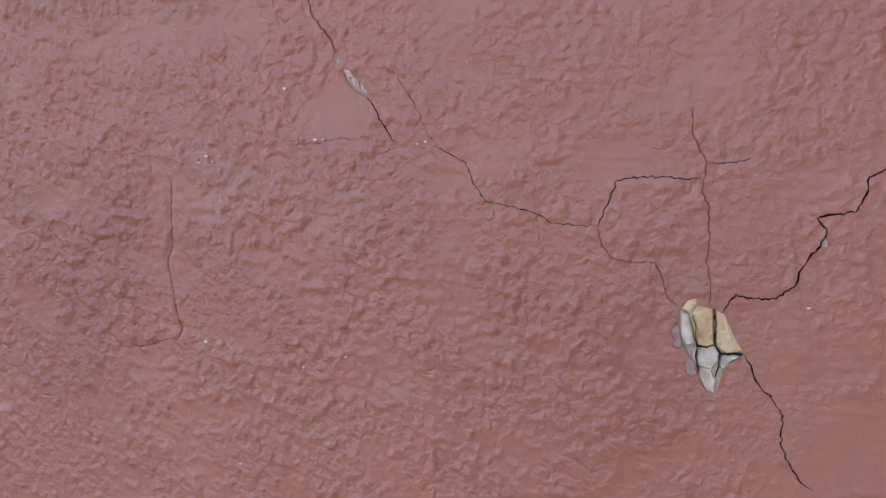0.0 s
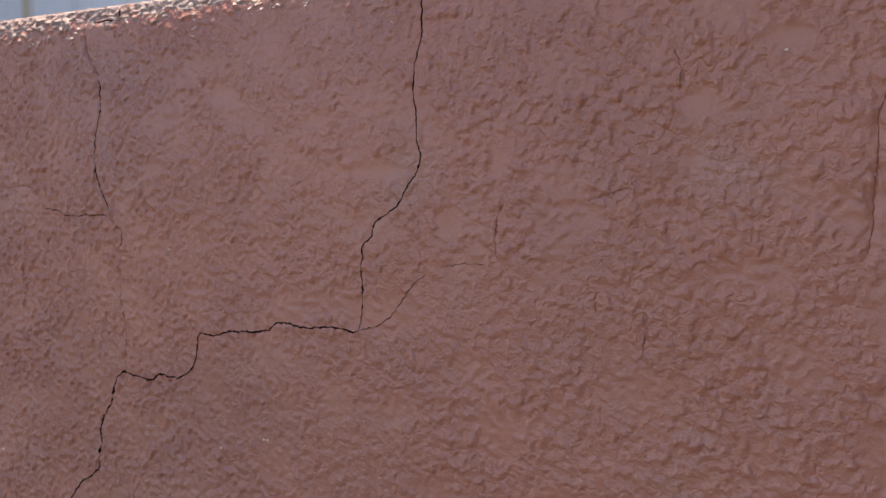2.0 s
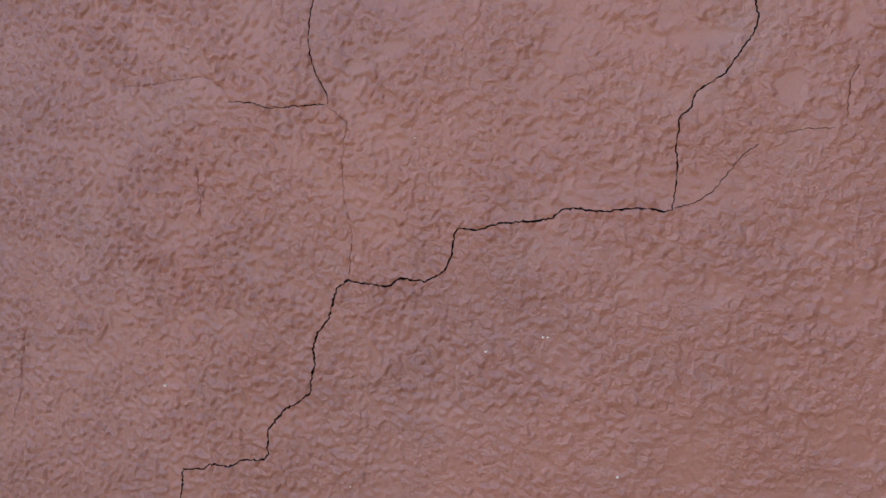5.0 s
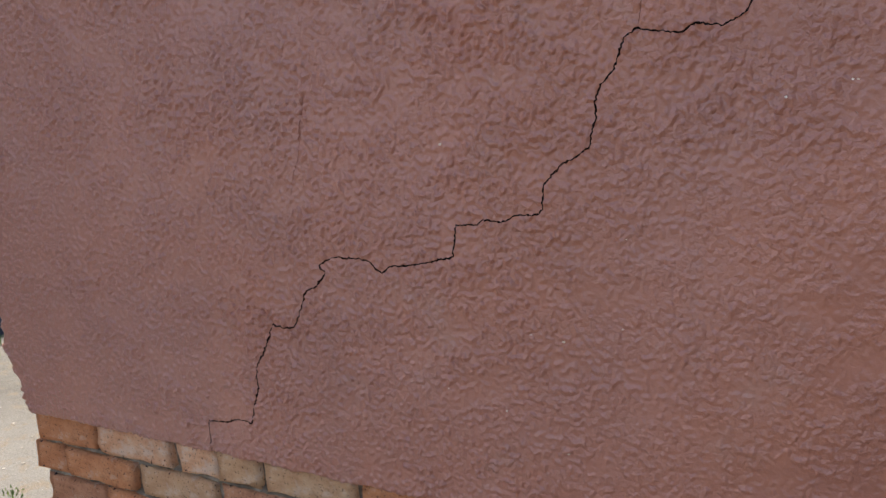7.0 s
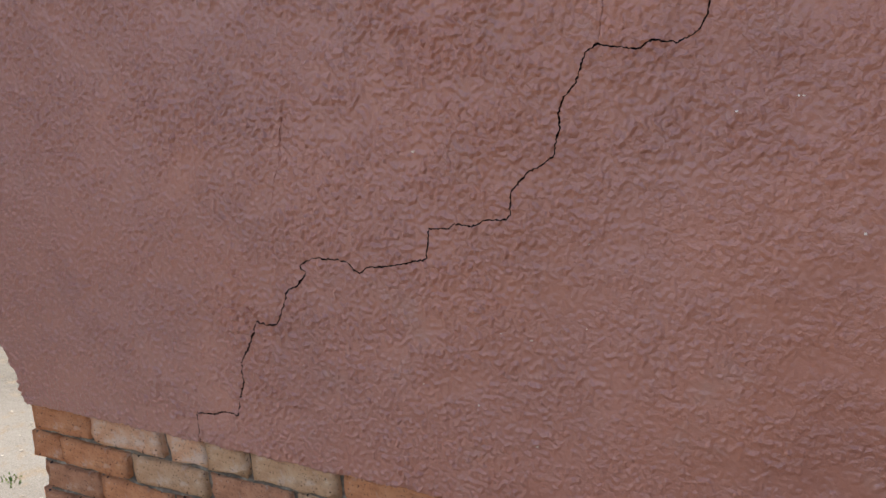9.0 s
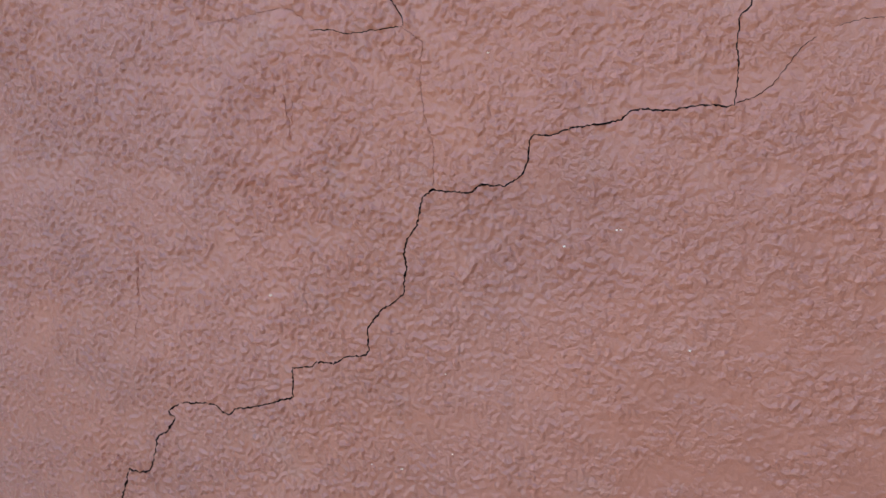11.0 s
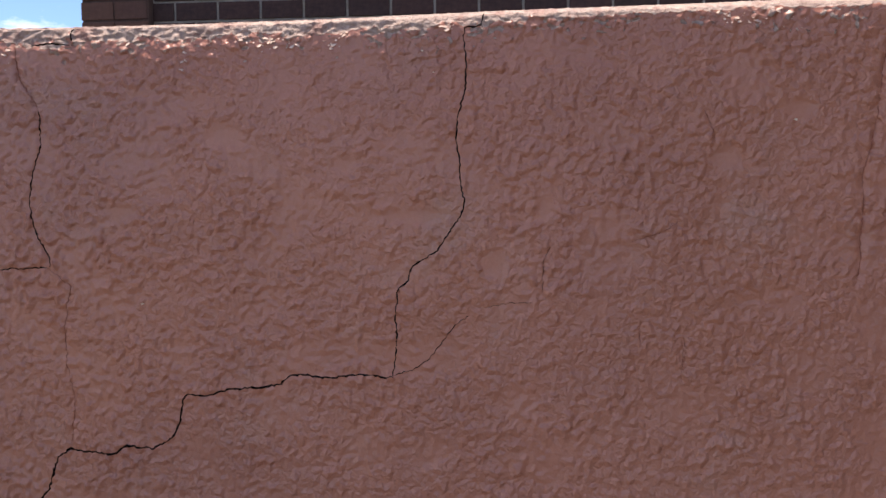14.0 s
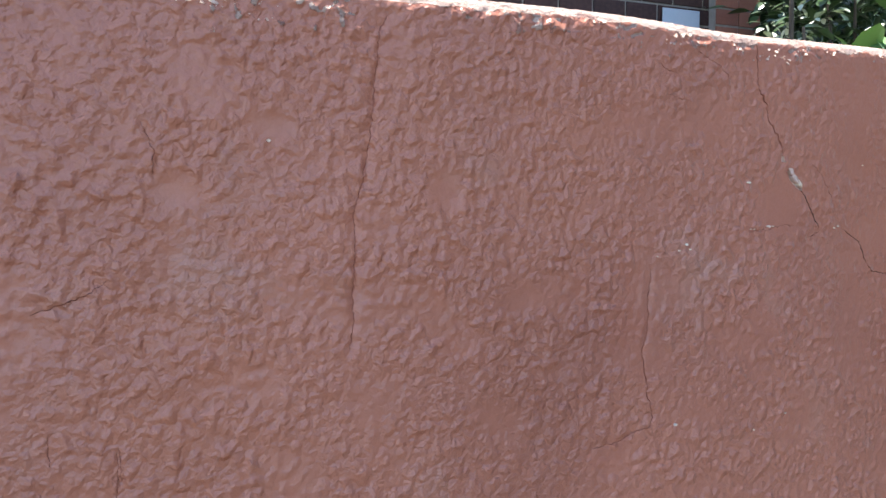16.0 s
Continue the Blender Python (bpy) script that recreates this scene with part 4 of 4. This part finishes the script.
panel = house_part("wall", (-1.335, HY + 0.058, 0), (3.36, HY + 4.0, HZ), POINTING, "pale pointing of the dark brick wall")
pier_a = house_part("pier", (HX0 + 0.006, HY + 0.006, 0), (-1.336, HY + 4.0, HZ), DARK_POINTING, "red-brown brick corner pier")
pier_b = house_part("pier", (3.361, HY + 0.006, 0), (HX1 - 0.006, HY + 4.0, HZ), POINTING, "red-brown brick corner pier")
roof = house_part("roof", (HX0 - 0.3, HY - 0.1, HZ + 0.002), (HX1 + 0.3, HY + 4.3, HZ + 0.12), ROOF, "flat grey roof")

# ---- pale boundary wall with wire ----
WA, WB = Vector((-2.37, -1.20)), Vector((-5.71, 5.69))
boundary = tagged(empty("wall_boundary", (WB.x, WB.y, 0)), "pale weathered boundary wall with brown run stains and navy base", "wall", kind="structure")
boundary.rotation_euler = (0, 0, math.atan2(WA.y - WB.y, WA.x - WB.x))
BH = 3.36
part("wall_panel", block((0, -0.2, 0.13), (7.4, 0, BH), 0.012), PALE_WALL, boundary)
part("plinth", block((0.002, -0.206, -0.1), (7.4, 0.006, 0.128)), NAVY, boundary, "dark navy painted plinth")


def build_wire():
    """Loose coils of razor wire along the top of the pale wall."""
    coil = tagged(empty("razor_wire"), "tangled coil of galvanised razor wire along the pale wall", "wire")
    coil.matrix_world = boundary_pose @ pose(0.1, -0.1, BH + 0.02)
    rnd = random.Random(5)
    cu = bpy.data.curves.new("strand", "CURVE")
    cu.dimensions, cu.bevel_depth, cu.bevel_resolution = "3D", 0.004, 1
    sp = cu.splines.new("POLY")
    pts = []
    for i in range(420):
        a = i * 0.22
        r = 0.15 + 0.05 * math.sin(i * 0.071) + 0.03 * math.sin(i * 0.31)
        pts.append((-0.05 + i * 0.0085 + 0.06 * math.sin(a * 0.7), r * math.sin(a) * 0.7, 0.15 + r * math.cos(a) + 0.02 * math.sin(i * 0.13)))
    sp.points.add(len(pts) - 1)
    for p, c in zip(sp.points, pts):
        p.co = (*c, 1)
    cu.materials.append(WIRE)
    ob = new("strand", cu)
    ob.parent = coil
    barb = block((-0.022, -0.004, -0.001), (0.022, 0.004, 0.001))
    me = bpy.data.meshes.new("barb")
    barb.to_mesh(me)
    barb.free()
    me.materials.append(WIRE)
    for i in range(0, 420, 9):
        ob = part_mesh("barb", me, coil)
        ob.matrix_basis = pose(*pts[i], rnd.uniform(0, 180), rnd.uniform(0, 180), rnd.uniform(0, 180))


boundary_pose = Matrix.Translation(boundary.location) @ boundary.rotation_euler.to_matrix().to_4x4()
build_wire()

# ---- plain unseen wall, added to block sky light from the right ----
side = part("wall_side_blocker", block((3.4, -6.0, -0.1), (3.65, -0.35, 4.6)), DULL)
tagged(side, "plain dull grey-brown wall, unseen, added to block light from the right", "wall", kind="structure")
# ---- shrubs behind the wall ----


def leaf_into(verts, faces, at, along, normal, length, width, fold=0.25, droop=0.2):
    along = along.normalized()
    side = along.cross(normal).normalized()
    up = side.cross(along).normalized()
    rows = ((0.0, 0.05), (0.22, 0.75), (0.5, 1.0), (0.78, 0.62), (1.0, 0.02))
    base = len(verts)
    for t, w in rows:
        c = at + along * length * t - up * droop * length * t * t
        for k in (-1, 0, 1):
            verts.append(c + side * (width * 0.5 * w * k) + up * (fold * width * 0.5 * w * abs(k)))
    for r in range(4):
        for k in range(2):
            a = base + r * 3 + k
            faces.append((a, a + 1, a + 4, a + 3))


def shrub(name, base, height, spread, count, leaf, material, label, seed, gap=0.0):
    rnd = random.Random(seed)
    root = tagged(empty(name, base), label, name)
    trunk = bmesh.new()
    limbs = []
    for k in range(9):
        ang = k * 2.4 + rnd.uniform(-0.4, 0.4)
        tip = Vector((math.cos(ang) * spread * rnd.uniform(0.3, 0.8), math.sin(ang) * spread * rnd.uniform(0.3, 0.8), height * rnd.uniform(0.6, 0.95)))
        start = Vector((rnd.uniform(-0.05, 0.05), rnd.uniform(-0.05, 0.05), height * rnd.uniform(0.0, 0.35)))
        limbs.append((start, tip))
        rings = []
        for t in range(6):
            f = t / 5
            c = start.lerp(tip, f) + Vector((0.05 * math.sin(f * 5 + k), 0.05 * math.cos(f * 4 + k), 0))
            r = 0.016 * (1 - f) + 0.004
            rings.append([trunk.verts.new(c + Vector((math.cos(a) * r, math.sin(a) * r, 0))) for a in (0, 1.257, 2.513, 3.77, 5.027)])
        for a, b in zip(rings, rings[1:]):
            for i in range(5):
                trunk.faces.new((a[i], a[(i + 1) % 5], b[(i + 1) % 5], b[i]))
    part("trunk", trunk, BARK, root, "thin brown stems", True)
    verts, faces = [], []
    for i in range(count):
        s, e = limbs[rnd.randrange(9)]
        c = s.lerp(e, rnd.uniform(0.35, 1.1)) + Vector((rnd.gauss(0, 1), rnd.gauss(0, 1), rnd.gauss(0, 0.8))) * spread * 0.26
        out = Vector((c.x, c.y, 0)) * 0.8 + Vector((rnd.uniform(-1, 1), rnd.uniform(-1, 1), rnd.uniform(-0.7, 0.6)))
        nor = Vector((rnd.uniform(-0.5, 0.5), rnd.uniform(-0.6, 0.3), 1))
        k = rnd.uniform(0.7, 1.25)
        leaf_into(verts, faces, c, out, nor, leaf * k, leaf * k * 0.48)
    part_mesh("crown", mesh_from("crown", verts, faces, material, True), root, "")
    return root


shrub("tree", (5.3, 4.2, 0), 4.6, 1.5, 14000, 0.16, LEAF_DARK, "dense dark green tree beside the brick house", 6)
shrub("shrub", (3.95, 1.95, 0), 3.0, 0.6, 9000, 0.085, LEAF_DARK, "tall dark leafy shrub beside the brick house", 5)
shrub("shrub", (2.98, 1.25, 0), 2.6, 0.46, 7500, 0.058, LEAF_DARK, "dense dark glossy-leaved shrub behind the wall", 3)
shrub("shrub", (2.30, 1.10, 0), 2.80, 0.15, 2600, 0.036, LEAF_CREAM_LIT, "slender shrub with small cream-edged leaves, paled as if sunlit", 9)
shrub("shrub", (2.20, 0.74, 0), 2.30, 0.26, 170, 0.16, LEAF_LIGHT, "young shrub with large fresh green leaves", 8)

# ---- sign on the brick house ----
sign = tagged(empty("wall_sign", (3.168, HY + 0.035, 2.51)), "blank white enamel plate on the dark brick wall", "sign")
part("plate", block((-0.115, -0.006, -0.07), (0.115, 0.006, 0.07), 0.003), SIGN_WHITE, sign)
sg = bmesh.new()
bmesh.ops.create_cone(sg, cap_ends=True, segments=10, radius1=0.007, radius2=0.005, depth=0.012, matrix=pose(0.085, -0.008, -0.04, 90, 0, 0))
part("screw", sg, WIRE, sign)

# ---- loose stones and weeds on the ground ----
rnd = random.Random(21)
verts, faces = [], []
OCT = [(1, 0, 0), (-1, 0, 0), (0, 1, 0), (0, -1, 0), (0, 0, 1), (0, 0, -0.6)]
OCF = [(0, 2, 4), (2, 1, 4), (1, 3, 4), (3, 0, 4), (2, 0, 5), (1, 2, 5), (3, 1, 5), (0, 3, 5)]
for i in range(1500):
    x, y = rnd.uniform(-4.2, -1.95), rnd.uniform(-0.6, 2.2)
    r = 0.002 + 0.007 * rnd.random() ** 6
    b = len(verts)
    a = rnd.uniform(0, 6.28)
    for p in OCT:
        j = rnd.uniform(0.7, 1.3)
        verts.append((x + r * j * (p[0] * math.cos(a) - p[1] * math.sin(a)), y + r * j * (p[0] * math.sin(a) + p[1] * math.cos(a)) * 0.8, r * 0.35 + r * 0.6 * j * p[2]))
    faces += [tuple(b + k for k in f) for f in OCF]
pebbles = part_mesh("pebbles", mesh_from("pebbles", verts, faces, STONE), None)
tagged(pebbles, "scattered small pebbles on the sandy earth", "pebbles", kind="stuff")

verts, faces = [], []
dirw = (WA - WB).normalized()
nrm = Vector((-dirw.y, dirw.x))
for i in range(815):
    c = WB.lerp(WA, rnd.uniform(0.3, 0.95)) + nrm * (0.02 + 0.13 * rnd.random() ** 2) if i < 780 else Vector((-2.30 + rnd.gauss(0, 0.02), 0.22 + rnd.gauss(0, 0.015)))
    h = rnd.uniform(0.015, 0.05) if i < 780 else rnd.uniform(0.008, 0.02)
    a = rnd.uniform(0, 6.28)
    leaf_into(verts, faces, Vector((c.x, c.y, -0.004)), Vector((math.cos(a) * 0.5, math.sin(a) * 0.5, 1)), Vector((math.cos(a), math.sin(a), 0)), h, 0.006, 0.2, 0.25)
grass = part_mesh("grass", mesh_from("grass", verts, faces, GRASS), None)
tagged(grass, "short green grass along the foot of the pale wall", "grass", kind="stuff")

# ---- bricks, last ----


def brick_mesh(name, l, d, h, material, seed, rag=0.0025, bev=0.004):
    rnd = random.Random(seed)
    bm = block((0, 0, 0), (l, d, h), bev)
    for v in bm.verts:
        v.co += Vector((rnd.uniform(-rag, rag), rnd.uniform(-rag, rag) * 0.7, rnd.uniform(-rag, rag)))
    me = bpy.data.meshes.new(name)
    bm.to_mesh(me)
    bm.free()
    me.materials.append(material)
    return me


def old_brick(l, h, seed, material, nx=9, nz=4):
    """A worn stock brick: an uneven face, chipped edges, plain sides going back into the wall."""
    rnd = random.Random(seed)
    nx = max(4, int(nx * l / 0.216))
    verts, faces, index = [], [], {}
    for i in range(-1, nx + 1):
        for k in range(-1, nz + 1):
            rim = i in (-1, nx) or k in (-1, nz)
            edge = i in (0, nx - 1) or k in (0, nz - 1)
            x = min(max(i, 0), nx - 1) / (nx - 1) * l
            z = min(max(k, 0), nz - 1) / (nz - 1) * h
            if rim:
                y = 0.10
            elif edge:
                y = rnd.uniform(0.0015, 0.0070)
                x += rnd.uniform(-0.004, 0.004)
                z += rnd.uniform(-0.0035, 0.0035)
            else:
                y = rnd.uniform(0.0, 0.0022)
                x += rnd.uniform(-0.004, 0.004)
                z += rnd.uniform(-0.004, 0.004)
                x = x + (0.013 if i == 1 else -0.013 if i == nx - 2 else 0) * -1
                z = z + (0.0165 if k == 1 else -0.0165 if k == nz - 2 else 0) * -1
            index[(i, k)] = len(verts)
            verts.append((x, y, z))
    for i in range(-1, nx):
        for k in range(-1, nz):
            if (i in (-1, nx - 1)) and (k in (-1, nz - 1)):
                continue
            faces.append((index[(i, k)], index[(i + 1, k)], index[(i + 1, k + 1)], index[(i, k + 1)]))
    return mesh_from("brick", verts, faces, material, True)


H, PITCH = 0.085, 0.2325
KILN = {"o": BRICK_ORANGE, "b": BRICK_BROWN, "t": BRICK_BUFF, "p": BRICK_PALE}
FULL = {c: [old_brick(0.213, 0.070, 4 * n + s, m) for s in range(3)] for n, (c, m) in enumerate(KILN.items())}
# the fired colour of the bricks of each course, from the wall's end inwards
COURSES = ("opptotbt", "ootbtobb", "bobbotbo", "bbobbtbo", "obbtbobb", "bobobbtb")
rnd = random.Random(4)
for course, fired in enumerate(COURSES):
    z = ZB - 0.004 - H * course - 0.071
    x = -1.655 if course % 2 == 0 else -1.772
    long_end = course % 2 == 0
    ob = part_mesh("brick", old_brick(0.186 if long_end else 0.096, 0.071, 30 + course, KILN[fired[0]]), wall)
    ob.location = (x - (0.196 if long_end else 0.104), 0.012 + rnd.uniform(-0.002, 0.004), z)
    k = 1
    while x < XR - 0.24:
        kind = fired[k % len(fired)]
        if course == 0 and k == 2:
            for dx, c, seed in ((0.006, "p", 40), (0.1125, "t", 41)):
                ob = part_mesh("brick", old_brick(0.104, 0.071, seed, KILN[c]), wall, "cracked brick half")
                ob.location = (x + dx, 0.011, z)
        else:
            ob = part_mesh("brick", FULL[kind][rnd.randrange(3)], wall)
            ob.location = (x + rnd.uniform(-0.003, 0.003), 0.012 + rnd.uniform(-0.004, 0.004), z + rnd.uniform(-0.002, 0.002))
            ob.rotation_euler = (0, rnd.uniform(-0.012, 0.012), rnd.uniform(-0.015, 0.015))
        x += PITCH
        k += 1

# dark face bricks of the house wall, and its red piers
DP, DH = 0.19, 0.086
DARK = [brick_mesh("brick", DP - 0.011, 0.02, DH - 0.011, DARK_BRICK, 60 + s, 0.0006, 0.0015) for s in range(3)]
RED = [brick_mesh("brick", 0.143, 0.02, DH - 0.010, RED_BRICK, 70 + s, 0.001, 0.002) for s in range(3)]
LIT_RED = [brick_mesh("brick", 0.143, 0.02, DH - 0.010, LIT_RED_BRICK, 80 + s, 0.001, 0.002) for s in range(3)]
rest_v, rest_f = [], []
base_z = 2.433 - DH * 28
for course in range(41):
    z = base_z + course * DH
    if z < 0 or z + DH > HZ:
        continue
    x = -1.335 + 0.006 + (0.093 if course % 2 else 0.0) - 0.093
    while x < 3.36 - 0.02:
        a, b = max(x, -1.333), min(x + DP - 0.011, 3.358)
        if b - a > 0.02:
            near = 27 <= course <= 34
            whole = a == x and b == x + DP - 0.011
            if near and whole:
                ob = part_mesh("brick", DARK[rnd.randrange(3)], panel)
                ob.location = (x, 0.05, z)
            else:
                k = len(rest_v)
                rest_v += [(a, 0.05, z), (b, 0.05, z), (b, 0.05, z + DH - 0.011), (a, 0.05, z + DH - 0.011),
                           (a, 0.07, z), (b, 0.07, z), (b, 0.07, z + DH - 0.011), (a, 0.07, z + DH - 0.011)]
                rest_f += [(k, k + 1, k + 2, k + 3), (k + 1, k + 5, k + 6, k + 2), (k + 4, k, k + 3, k + 7), (k + 3, k + 2, k + 6, k + 7), (k + 4, k + 5, k + 1, k)]
        x += DP
    for pier, x0, kinds in ((pier_a, HX0 + 0.001, RED), (pier_b, 3.362, LIT_RED)):
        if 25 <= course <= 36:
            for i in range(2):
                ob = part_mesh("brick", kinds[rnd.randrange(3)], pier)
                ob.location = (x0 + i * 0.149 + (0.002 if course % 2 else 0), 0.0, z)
bricks = part_mesh("brickwork", mesh_from("brickwork", rest_v, rest_f, DARK_BRICK), house, "dark brown bricks further up and down")
tagged(bricks, kind="stuff")
